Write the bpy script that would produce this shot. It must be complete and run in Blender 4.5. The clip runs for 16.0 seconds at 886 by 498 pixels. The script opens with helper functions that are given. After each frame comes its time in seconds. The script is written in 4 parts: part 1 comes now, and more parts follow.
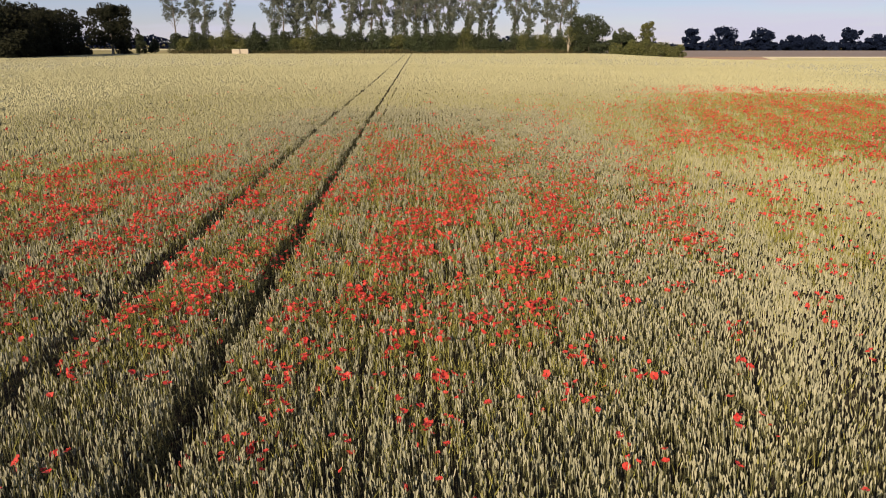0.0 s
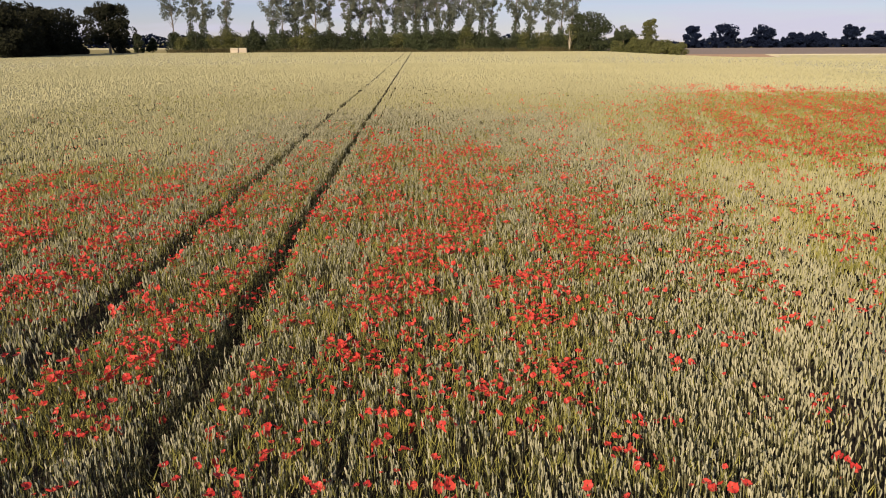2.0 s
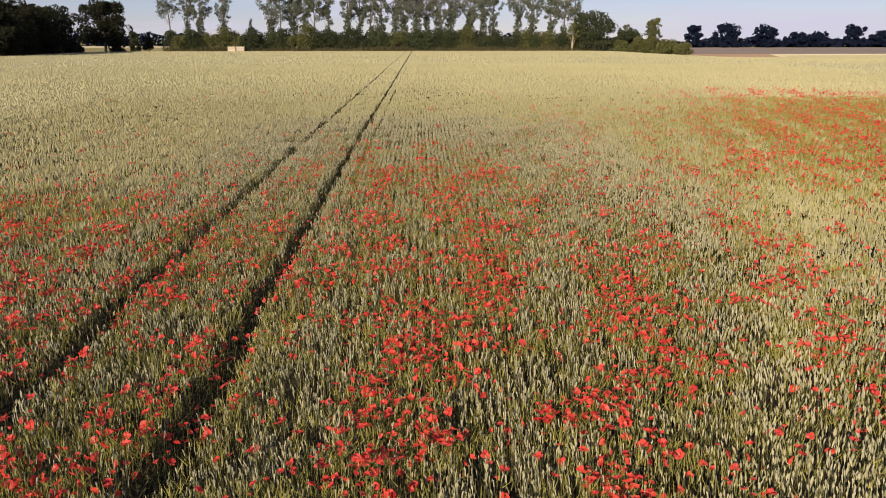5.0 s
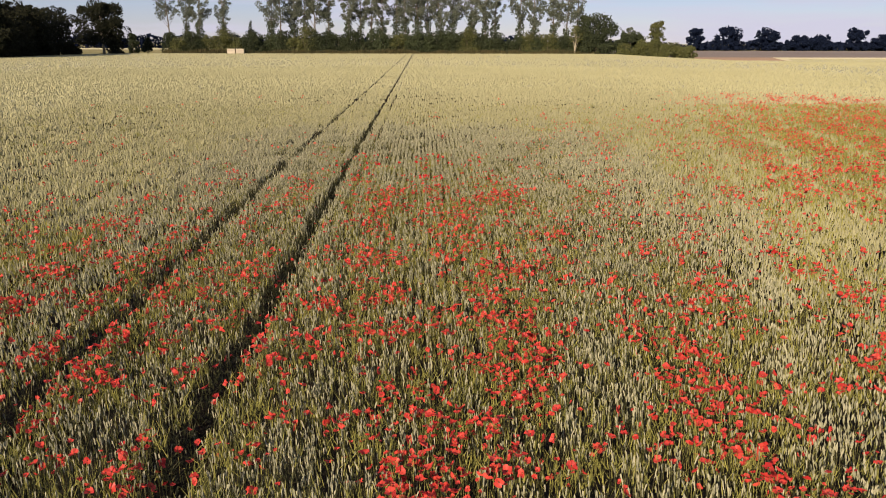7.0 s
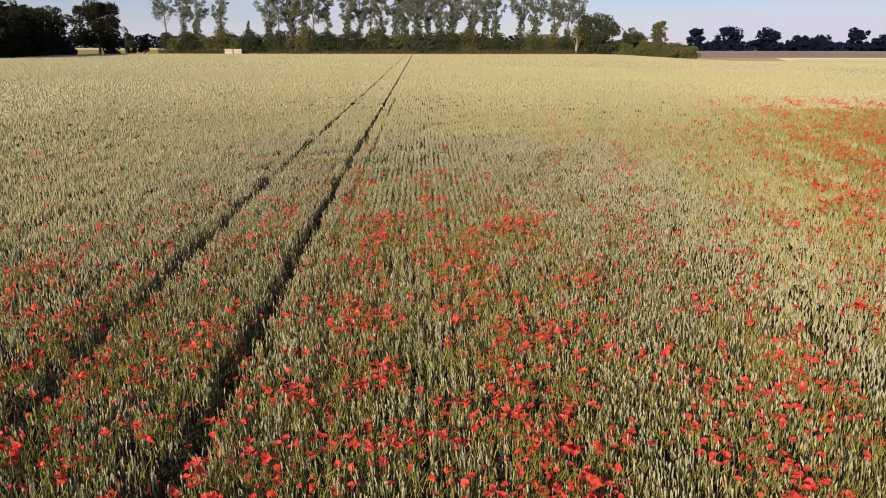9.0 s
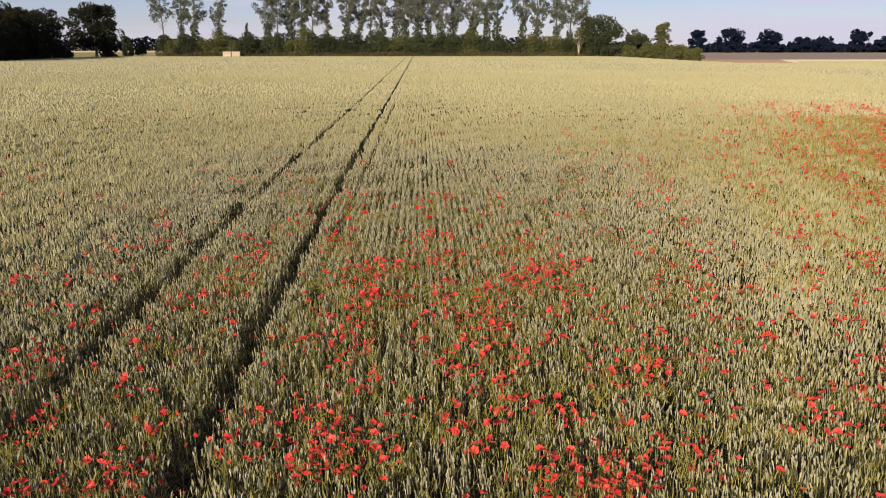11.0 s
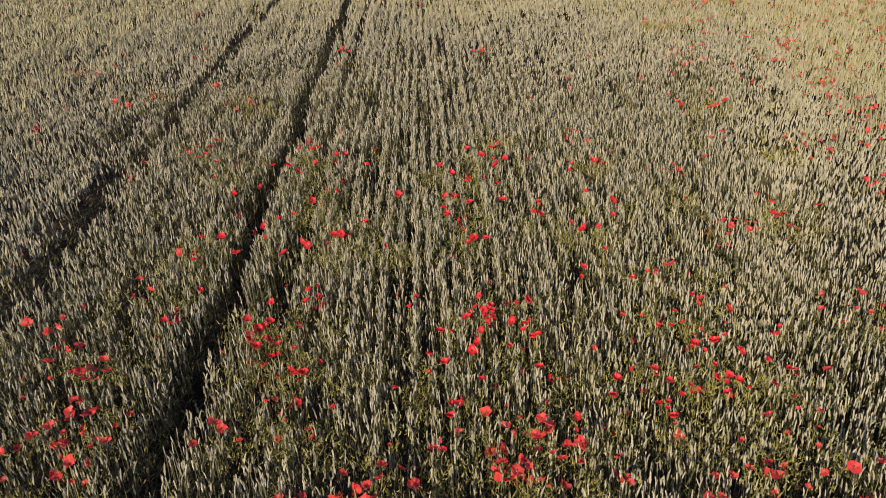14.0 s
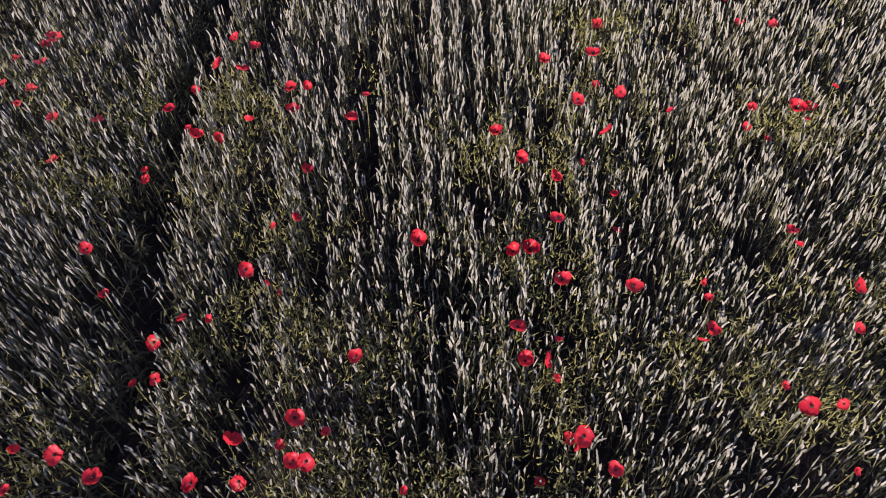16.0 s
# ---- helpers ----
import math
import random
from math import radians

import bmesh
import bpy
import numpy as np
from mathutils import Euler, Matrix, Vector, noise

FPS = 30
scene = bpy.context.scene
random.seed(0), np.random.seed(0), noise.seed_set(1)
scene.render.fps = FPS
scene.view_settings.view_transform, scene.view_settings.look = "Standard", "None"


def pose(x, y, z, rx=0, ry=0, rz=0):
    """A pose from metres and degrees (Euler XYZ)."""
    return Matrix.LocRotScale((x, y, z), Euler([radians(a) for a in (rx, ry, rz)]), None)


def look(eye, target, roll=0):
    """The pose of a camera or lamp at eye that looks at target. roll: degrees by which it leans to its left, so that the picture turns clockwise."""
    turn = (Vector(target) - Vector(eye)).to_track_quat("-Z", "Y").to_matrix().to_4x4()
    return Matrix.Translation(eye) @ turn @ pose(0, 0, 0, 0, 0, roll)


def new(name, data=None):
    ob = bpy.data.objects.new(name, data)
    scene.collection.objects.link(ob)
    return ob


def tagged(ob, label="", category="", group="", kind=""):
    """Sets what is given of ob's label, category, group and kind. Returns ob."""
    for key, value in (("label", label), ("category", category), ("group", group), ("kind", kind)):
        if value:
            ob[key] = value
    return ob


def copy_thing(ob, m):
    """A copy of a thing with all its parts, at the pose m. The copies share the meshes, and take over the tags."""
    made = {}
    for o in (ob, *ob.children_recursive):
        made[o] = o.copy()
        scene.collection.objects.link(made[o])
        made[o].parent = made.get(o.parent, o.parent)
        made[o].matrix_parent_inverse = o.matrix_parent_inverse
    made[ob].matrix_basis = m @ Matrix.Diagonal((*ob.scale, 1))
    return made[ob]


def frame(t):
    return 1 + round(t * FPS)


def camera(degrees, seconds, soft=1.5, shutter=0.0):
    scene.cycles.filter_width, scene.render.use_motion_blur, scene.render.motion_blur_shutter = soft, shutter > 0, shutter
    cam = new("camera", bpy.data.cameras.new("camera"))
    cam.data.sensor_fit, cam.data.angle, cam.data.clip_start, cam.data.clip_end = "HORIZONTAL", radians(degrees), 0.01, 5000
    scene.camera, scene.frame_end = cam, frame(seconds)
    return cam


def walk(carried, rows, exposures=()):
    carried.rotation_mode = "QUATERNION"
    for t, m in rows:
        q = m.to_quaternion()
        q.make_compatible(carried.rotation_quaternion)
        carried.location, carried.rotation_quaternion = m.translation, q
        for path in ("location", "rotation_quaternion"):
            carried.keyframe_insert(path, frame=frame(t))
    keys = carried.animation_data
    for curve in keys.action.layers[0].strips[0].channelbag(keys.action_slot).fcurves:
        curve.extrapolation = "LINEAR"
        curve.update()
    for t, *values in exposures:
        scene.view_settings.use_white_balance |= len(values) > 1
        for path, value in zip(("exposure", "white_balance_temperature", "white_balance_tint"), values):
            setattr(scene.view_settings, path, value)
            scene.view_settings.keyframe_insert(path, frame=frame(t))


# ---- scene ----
cam = camera(59.0, 16.0, soft=1.0)
# seconds, eye, target, roll: a low drone that follows the wheel tracks and tips down at the end
PATH = [
    (0, (0.115, -1.655, 3.918), (0.173, 0.278, 3.408), -0.0),
    (0.5, (0.123, -1.168, 3.891), (0.183, 0.765, 3.382), 0.2),
    (1, (0.126, -0.684, 3.887), (0.186, 1.249, 3.375), 0.2),
    (1.5, (0.137, -0.145, 3.884), (0.196, 1.788, 3.373), 0.1),
    (2, (0.153, 0.393, 3.898), (0.209, 2.325, 3.384), -0.2),
    (2.5, (0.146, 1.001, 3.902), (0.202, 2.933, 3.388), -0.3),
    (3, (0.136, 1.544, 3.924), (0.192, 3.476, 3.409), -0.2),
    (3.5, (0.107, 2.158, 3.926), (0.164, 4.09, 3.412), 0.0),
    (4, (0.076, 2.746, 3.95), (0.134, 4.678, 3.436), 0.0),
    (4.2, (0.069, 3.023, 3.961), (0.129, 4.954, 3.442), -0.1),
    (6.3, (0.024, 5.72, 3.99), (0.076, 7.653, 3.477), 0.1),
    (6.5, (-0.003, 5.969, 3.995), (0.053, 7.902, 3.482), 0.1),
    (7, (-0.017, 6.58, 4.004), (0.039, 8.512, 3.493), 0.1),
    (7.5, (-0.041, 7.186, 4.011), (0.015, 9.119, 3.501), 0.1),
    (8, (-0.057, 7.867, 4.019), (0.0, 9.8, 3.508), 0.1),
    (8.5, (-0.046, 8.487, 4.021), (0.012, 10.42, 3.51), 0.2),
    (9, (-0.03, 9.15, 4.035), (0.027, 11.083, 3.524), 0.1),
    (9.2, (-0.033, 9.415, 4.017), (0.024, 11.349, 3.509), 0.1),
    (11.3, (-0.054, 13.041, 4.028), (0.001, 14.975, 3.523), -0.0),
    (11.5, (-0.068, 13.602, 4.026), (-0.013, 15.539, 3.533), 0.0),
    (12, (-0.091, 15.03, 4.025), (-0.036, 16.974, 3.559), -0.0),
    (12.5, (-0.166, 16.465, 4.03), (-0.112, 18.405, 3.546), -0.1),
    (13, (-0.25, 17.872, 4.031), (-0.195, 19.8, 3.504), -0.1),
    (13.5, (-0.315, 19.244, 4.047), (-0.258, 21.116, 3.346), -0.1),
    (14, (-0.376, 20.592, 4.079), (-0.32, 22.367, 3.159), -0.1),
    (14.5, (-0.422, 21.924, 4.122), (-0.372, 23.569, 2.985), -0.3),
    (15, (-0.475, 23.25, 4.121), (-0.429, 24.742, 2.79), -0.3),
    (15.5, (-0.511, 24.609, 4.173), (-0.468, 25.918, 2.662), -0.1),
    (16, (-0.563, 25.942, 4.206), (-0.523, 27.045, 2.538), 0.1),
]
EXPOSURES = [(0.0, 0.60, 6900, 14), (12.5, 0.62, 6850, 14), (13.4, 0.62, 6900, 14), (14.0, 0.58, 6250, 23), (14.5, 0.55, 5780, 31), (15.0, 0.58, 5400, 36), (16.0, 0.72, 5300, 39)]
walk(cam, [(t, look(eye, target, roll)) for t, eye, target, roll in PATH], EXPOSURES)

# ---- daylight: low evening sun behind and to the left of the camera ----
SUN_HEIGHT, SUN_TURN = 20.5, 207.0
world = bpy.data.worlds.new("evening_sky")
scene.world = world
world.use_nodes = True
wn, wl = world.node_tree.nodes, world.node_tree.links
sky = wn.new("ShaderNodeTexSky")
sky.sky_type, sky.sun_disc = "NISHITA", False
sky.sun_elevation, sky.sun_rotation = radians(SUN_HEIGHT), radians(SUN_TURN)
sky.air_density, sky.dust_density, sky.ozone_density = 1.0, 0.0, 4.0
# thin streaks of high cloud over the whole sky
wc = wn.new("ShaderNodeTexCoord")
wm = wn.new("ShaderNodeMapping")
wm.inputs["Scale"].default_value = (1.6, 1.6, 14.0)
wnoise = wn.new("ShaderNodeTexNoise")
wnoise.inputs["Scale"].default_value, wnoise.inputs["Detail"].default_value = 2.2, 6.0
wramp = wn.new("ShaderNodeMapRange")
wramp.inputs["From Min"].default_value, wramp.inputs["From Max"].default_value = 0.47, 0.64
wramp.inputs["To Min"].default_value, wramp.inputs["To Max"].default_value = 0.20, 0.92
wmix = wn.new("ShaderNodeMix")
wmix.data_type = "RGBA"
wmix.inputs["B"].default_value = (7.6, 7.8, 9.9, 1)
wl.new(wc.outputs["Generated"], wm.inputs["Vector"])
wl.new(wm.outputs["Vector"], wnoise.inputs["Vector"])
wl.new(wnoise.outputs["Fac"], wramp.inputs["Value"])
wl.new(wramp.outputs["Result"], wmix.inputs["Factor"])
wtint = wn.new("ShaderNodeMix")
wtint.data_type, wtint.blend_type = "RGBA", "MULTIPLY"
wtint.inputs["Factor"].default_value = 1.0
wtint.inputs["B"].default_value = (0.90, 0.91, 1.24, 1)
wl.new(sky.outputs["Color"], wtint.inputs["A"])
wl.new(wtint.outputs["Result"], wmix.inputs["A"])
wl.new(wmix.outputs["Result"], wn["Background"].inputs["Color"])
wn["Background"].inputs["Strength"].default_value = 0.053

sun = new("sun", bpy.data.lights.new("sun", "SUN"))
sun.data.energy, sun.data.angle, sun.data.color = 4.8, radians(0.6), (1.0, 0.83, 0.62)
sa, sh = radians(SUN_TURN), radians(SUN_HEIGHT)
sun.matrix_world = look((0, 0, 0), (-math.sin(sa) * math.cos(sh), -math.cos(sa) * math.cos(sh), -math.sin(sh)))


# ---- materials ----
def surface(name, dark, light, rough=0.7, island=0.6, grain=40.0, patch=0.15, bump=0.0, through_light=0.0, per_object=False, gloss=0.3):
    """Two tones mixed by chance per leaf or piece, by broad patches and by fine grain; leaves let some light through."""
    m = bpy.data.materials.new(name)
    m.use_nodes = True
    n, l = m.node_tree.nodes, m.node_tree.links
    b = n["Principled BSDF"]
    b.inputs["Roughness"].default_value = rough
    b.inputs["Specular IOR Level"].default_value = gloss
    b.inputs["Diffuse Roughness"].default_value = 1.0 if rough > 0.52 else 0.3
    co = n.new("ShaderNodeTexCoord")
    fine, broad = n.new("ShaderNodeTexNoise"), n.new("ShaderNodeTexNoise")
    fine.inputs["Scale"].default_value, fine.inputs["Detail"].default_value = grain, 4
    broad.inputs["Scale"].default_value, broad.inputs["Detail"].default_value = patch, 3
    l.new(co.outputs["Object"], fine.inputs["Vector"])
    l.new(co.outputs["Object"], broad.inputs["Vector"])
    if per_object:
        chance = n.new("ShaderNodeObjectInfo").outputs["Random"]
    else:
        chance = n.new("ShaderNodeNewGeometry").outputs["Random Per Island"]
    spread = (1 - island) / 2
    total = None
    for source, weight in ((chance, island), (fine.outputs["Fac"], spread * 2), (broad.outputs["Fac"], spread * 2)):
        mul = n.new("ShaderNodeMath")
        mul.operation = "MULTIPLY_ADD"
        mul.inputs[1].default_value = weight
        l.new(source, mul.inputs[0])
        if total is None:
            mul.inputs[2].default_value = -spread
        else:
            l.new(total, mul.inputs[2])
        total = mul.outputs[0]
    mix = n.new("ShaderNodeMix")
    mix.data_type = "RGBA"
    mix.inputs["A"].default_value, mix.inputs["B"].default_value = (*dark, 1), (*light, 1)
    l.new(total, mix.inputs["Factor"])
    l.new(mix.outputs["Result"], b.inputs["Base Color"])
    if bump:
        bp = n.new("ShaderNodeBump")
        bp.inputs["Strength"].default_value, bp.inputs["Distance"].default_value = 1.0, bump
        l.new(fine.outputs["Fac"], bp.inputs["Height"])
        l.new(bp.outputs["Normal"], b.inputs["Normal"])
    if through_light:
        tr, ms = n.new("ShaderNodeBsdfTranslucent"), n.new("ShaderNodeMixShader")
        ms.inputs[0].default_value = through_light
        l.new(mix.outputs["Result"], tr.inputs["Color"])
        l.new(b.outputs[0], ms.inputs[1])
        l.new(tr.outputs[0], ms.inputs[2])
        l.new(ms.outputs[0], n["Material Output"].inputs["Surface"])
    return m


EAR = surface("wheat_ear", (0.130, 0.140, 0.085), (0.390, 0.380, 0.260), rough=0.75, island=0.68, grain=160, patch=0.12, bump=0.004, gloss=0.15)
# ear tones averaged and paled: the brightness of lit tops is in the colour
FAR_EAR_LIT = surface("wheat_ears_massed_lit", (0.235, 0.235, 0.132), (0.365, 0.355, 0.208), rough=0.5, island=0.3, grain=6, patch=0.05, gloss=0.1)
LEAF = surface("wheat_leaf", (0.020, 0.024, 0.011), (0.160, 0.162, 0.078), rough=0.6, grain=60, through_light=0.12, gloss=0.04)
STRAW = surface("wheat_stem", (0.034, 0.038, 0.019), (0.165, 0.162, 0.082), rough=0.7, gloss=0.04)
# near black: the shade between the ears is put into this colour
UNDER_SHADE = surface("shade_undergrowth", (0.013, 0.012, 0.0105), (0.043, 0.038, 0.027), rough=0.9, island=0.0, grain=9, patch=0.3, bump=0.08, gloss=0.04)
STUBBLE = surface("stubble", (0.25, 0.235, 0.15), (0.39, 0.36, 0.24), rough=0.95, island=0.0, grain=1.2, patch=0.03, bump=0.1)
HERB = surface("poppy_foliage", (0.090, 0.102, 0.028), (0.410, 0.392, 0.112), rough=0.7, through_light=0.3, gloss=0.1)
PETAL = surface("poppy_petal", (0.36, 0.009, 0.016), (0.82, 0.120, 0.082), rough=0.45, grain=90, through_light=0.35)
PETAL_ONE = surface("poppy_petal_single", (0.42, 0.008, 0.020), (0.84, 0.060, 0.052), rough=0.45, grain=90, through_light=0.35, per_object=True)
POPPY_HEART = surface("poppy_heart", (0.01, 0.01, 0.008), (0.05, 0.05, 0.03), rough=0.8)
SOIL = surface("soil", (0.016, 0.011, 0.008), (0.045, 0.032, 0.022), rough=0.95, island=0.0, grain=14, patch=0.6, bump=0.05, gloss=0.04)
MARGIN = surface("dry_margin_grass", (0.030, 0.030, 0.013), (0.115, 0.098, 0.042), rough=0.9, grain=1.5, patch=0.08, through_light=0.1)
GRASS = surface("rough_grass", (0.06, 0.065, 0.02), (0.22, 0.19, 0.08), rough=0.95, island=0.0, grain=1.5, patch=0.03, bump=0.2)
BARK = surface("bark", (0.05, 0.042, 0.032), (0.20, 0.17, 0.13), rough=0.9, grain=3, bump=0.04)
PALE_BARK = surface("pale_bark", (0.20, 0.17, 0.12), (0.42, 0.38, 0.30), rough=0.9, grain=3, bump=0.04)
POPLAR_LEAF = surface("poplar_leaf", (0.048, 0.060, 0.044), (0.165, 0.188, 0.138), rough=0.6, patch=0.4, through_light=0.25, gloss=0.15)
IVY_LEAF = surface("ivy_leaf", (0.014, 0.024, 0.011), (0.062, 0.080, 0.032), rough=0.6, patch=0.4, through_light=0.1)
HEDGE_LEAF = surface("hedge_leaf", (0.014, 0.021, 0.012), (0.054, 0.068, 0.032), rough=0.6, patch=0.15, through_light=0.12, gloss=0.15)
OLIVE_LEAF = surface("olive_bush_leaf", (0.030, 0.042, 0.014), (0.135, 0.140, 0.045), rough=0.5, patch=0.3, through_light=0.15)
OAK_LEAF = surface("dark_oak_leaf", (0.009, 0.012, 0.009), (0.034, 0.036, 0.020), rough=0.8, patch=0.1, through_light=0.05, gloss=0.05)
# the blue of distant haze is mixed into this dark leaf colour
HAZED_LEAF = surface("far_tree_leaf_hazed", (0.004, 0.007, 0.018), (0.010, 0.016, 0.036), rough=0.9, patch=0.05, gloss=0.02)
PLOUGHED = surface("ploughed_earth", (0.066, 0.057, 0.053), (0.118, 0.100, 0.090), rough=0.95, island=0.0, grain=0.8, patch=0.02, bump=0.1)
FALLOW = surface("fallow_earth", (0.135, 0.092, 0.058), (0.22, 0.155, 0.10), rough=0.95, island=0.0, grain=0.8, patch=0.02, bump=0.1)
BOARD = surface("pale_board", (0.36, 0.32, 0.25), (0.58, 0.53, 0.43), rough=0.8, grain=8, per_object=True, island=0.4)
OLD_WOOD = surface("old_wood", (0.10, 0.075, 0.05), (0.20, 0.16, 0.11), rough=0.9, grain=8, per_object=True, island=0.4)

rng = np.random.default_rng(7)


# ---- mesh tools ----
def mesh_of(name, verts, groups, materials, smooth=False):
    """One mesh from arrays: groups of (faces as rows of 3 or 4 indices, material number)."""
    me = bpy.data.meshes.new(name)
    verts = np.asarray(verts, np.float32)
    me.vertices.add(len(verts))
    me.vertices.foreach_set("co", verts.ravel())
    groups = [(np.asarray(f, np.int32), k) for f, k in groups if len(f)]
    loops = np.concatenate([f.ravel() for f, k in groups])
    sizes = np.concatenate([np.full(len(f), f.shape[1], np.int32) for f, k in groups])
    slots = np.concatenate([np.full(len(f), k, np.int32) for f, k in groups])
    me.loops.add(len(loops))
    me.loops.foreach_set("vertex_index", loops)
    me.polygons.add(len(sizes))
    me.polygons.foreach_set("loop_start", np.concatenate([[0], np.cumsum(sizes)[:-1]]).astype(np.int32))
    me.polygons.foreach_set("material_index", slots)
    me.polygons.foreach_set("use_smooth", np.full(len(sizes), smooth))
    for m in materials:
        me.materials.append(m)
    me.update(calc_edges=True)
    return me


class Heap:
    """Gathers many small shapes into the arrays of one mesh."""

    def __init__(self):
        self.v, self.f, self.n = [], [], 0

    def add(self, verts, faces, slot=0):
        """verts: (count, points, 3), one row of points a shape; faces: one shape's faces."""
        count, points = verts.shape[:2]
        base = self.n + np.arange(count)[:, None, None] * points
        for size in (3, 4):
            own = [f for f in faces if len(f) == size]
            if own:
                self.f.append(((np.asarray(own)[None] + base).reshape(-1, size), slot))
        self.v.append(verts.reshape(-1, 3))
        self.n += count * points

    def mesh(self, name, materials, smooth=False):
        return mesh_of(name, np.concatenate(self.v), self.f, materials, smooth)


def part(name, me, parent, label=""):
    ob = new(name, me)
    ob.parent = parent
    return tagged(ob, label)


def thing(name, at, label, category, group="", kind="", turn=0.0):
    ob = new(name)
    ob.matrix_basis = pose(*at, 0, 0, turn)
    return tagged(ob, label, category, group, kind)


def tube(points, radii, sides=7):
    """A tapered tube along a line of points: verts (1, n, 3) and faces."""
    points = np.asarray(points, float)
    ring = np.linspace(0, 2 * np.pi, sides, endpoint=False)
    rows = []
    for i, p in enumerate(points):
        way = points[min(i + 1, len(points) - 1)] - points[max(i - 1, 0)]
        way = way / np.linalg.norm(way)
        side = np.cross(way, (0.3, 1, 0.1))
        side /= np.linalg.norm(side)
        other = np.cross(way, side)
        rows.append(p + radii[i] * (np.cos(ring)[:, None] * side + np.sin(ring)[:, None] * other))
    faces = []
    for i in range(len(points) - 1):
        for k in range(sides):
            a, b = i * sides + k, i * sides + (k + 1) % sides
            faces.append((a, b, b + sides, a + sides))
    return np.concatenate(rows)[None], faces


def sprays(heap, centres, size, slot=0):
    """Bent leaf sprays, each of two leaf blades, turned at random about the given centres."""
    centres = centres[rng.random(len(centres)) < 0.62]
    n, size = len(centres), size * 1.22
    q = rng.normal(size=(n, 3, 3))
    a = q[:, 0] / np.linalg.norm(q[:, 0], axis=1, keepdims=True)
    b = np.cross(a, q[:, 1])
    b /= np.linalg.norm(b, axis=1, keepdims=True)
    c = np.cross(a, b)
    s = (size * rng.uniform(0.55, 1.4, n))[:, None]
    pts = np.stack([-a * s, b * s * 0.55 + c * s * 0.18, a * s, -b * s * 0.55 + c * s * 0.18], 1)
    heap.add(centres[:, None] + pts, [(0, 1, 2), (0, 2, 3)], slot)


def clump_points(n, centre, radius, hollow=0.45):
    """Points in the outer part of an ellipsoid."""
    d = rng.normal(size=(n, 3))
    d /= np.linalg.norm(d, axis=1, keepdims=True)
    return np.asarray(centre) + d * np.asarray(radius) * (hollow + (1 - hollow) * rng.random((n, 1)) ** 0.5)


# ---- the ground: one sheet to the horizon ----
def ease(t):
    t = np.clip(t, 0, 1)
    return t * t * (3 - 2 * t)


def terrain(x, y):
    """The land lies flat but for a shallow hollow beyond the field's end and a slow fall towards the far woods."""
    hollow = -1.75 * ease((x - 54) / 26) * ease((y - 110) / 125) * (1 - ease((y - 270) / 110))
    return hollow - 4.2 * ease((x - 60) / 60) * np.clip((y - 390) / 410, 0, 1)


def on(x, y):
    """A foot on the ground."""
    return x, y, float(terrain(x, y))


gx = np.concatenate([np.linspace(-2600, -140, 14), np.linspace(-130, 260, 110), np.linspace(280, 2600, 14)])
gy = np.concatenate([np.linspace(-900, -80, 8), np.linspace(-70, 420, 130), np.linspace(450, 3500, 20)])
X, Y = np.meshgrid(gx, gy)
Z = terrain(X, Y)
nx, ny = len(gx), len(gy)
idx = np.arange(nx * ny).reshape(ny, nx)
quads = np.stack([idx[:-1, :-1], idx[:-1, 1:], idx[1:, 1:], idx[1:, :-1]], -1).reshape(-1, 4)
cx = (X[:-1, :-1] + X[1:, 1:]).ravel() / 2
cy = (Y[:-1, :-1] + Y[1:, 1:]).ravel() / 2
inside = (cx > -95) & (cx < 250) & (cy > -70) & (cy < 240)
ground = new("ground", mesh_of("ground", np.stack([X, Y, Z], -1).reshape(-1, 3), [(quads[inside], 0), (quads[~inside], 1)], [SOIL, GRASS]))
tagged(ground, "dark bare soil under the crop and rough grass beyond", "ground", kind="structure")

# ---- the wheat ----
TRACKS = (-2.05, -3.82)
ROW = 0.125

# broad patches of poppies: x, y, half widths, flowers a square metre
PATCHES = [
    (0.3, 9.8, 1.8, 2.6, 23.0), (0.6, 13.0, 2.1, 2.4, 21.0), (0.3, 16.8, 2.0, 2.6, 12.5), (0.4, 21.0, 2.2, 2.4, 9.5), (0.0, 6.2, 2.0, 1.8, 8.0),
    (0.6, 23.4, 2.8, 1.7, 8.5), (3.6, 13.4, 1.4, 3.2, 9.5), (-2.95, 9.6, 0.75, 3.2, 17.0), (-2.95, 15.5, 0.75, 3.6, 11.0), (-2.95, 22.0, 0.75, 4.0, 3.5),
    (-6.6, 13.0, 3.4, 5.6, 22.0), (-7.6, 18.4, 4.0, 2.6, 8.0), (-5.0, 23.0, 1.4, 2.6, 3.6), (6.2, 13.4, 2.2, 4.0, 7.5), (-4.9, 8.2, 1.3, 2.4, 11.0),
    (11.0, 23.5, 3.6, 4.0, 9.0), (16.5, 32.0, 6.0, 9.0, 11.5), (24.0, 37.0, 6.0, 8.0, 11.0), (22.5, 49.0, 6.0, 8.0, 6.0), (7.0, 32.0, 3.4, 9.0, 2.2), (4.6, 19.0, 2.4, 4.0, 4.5),
]
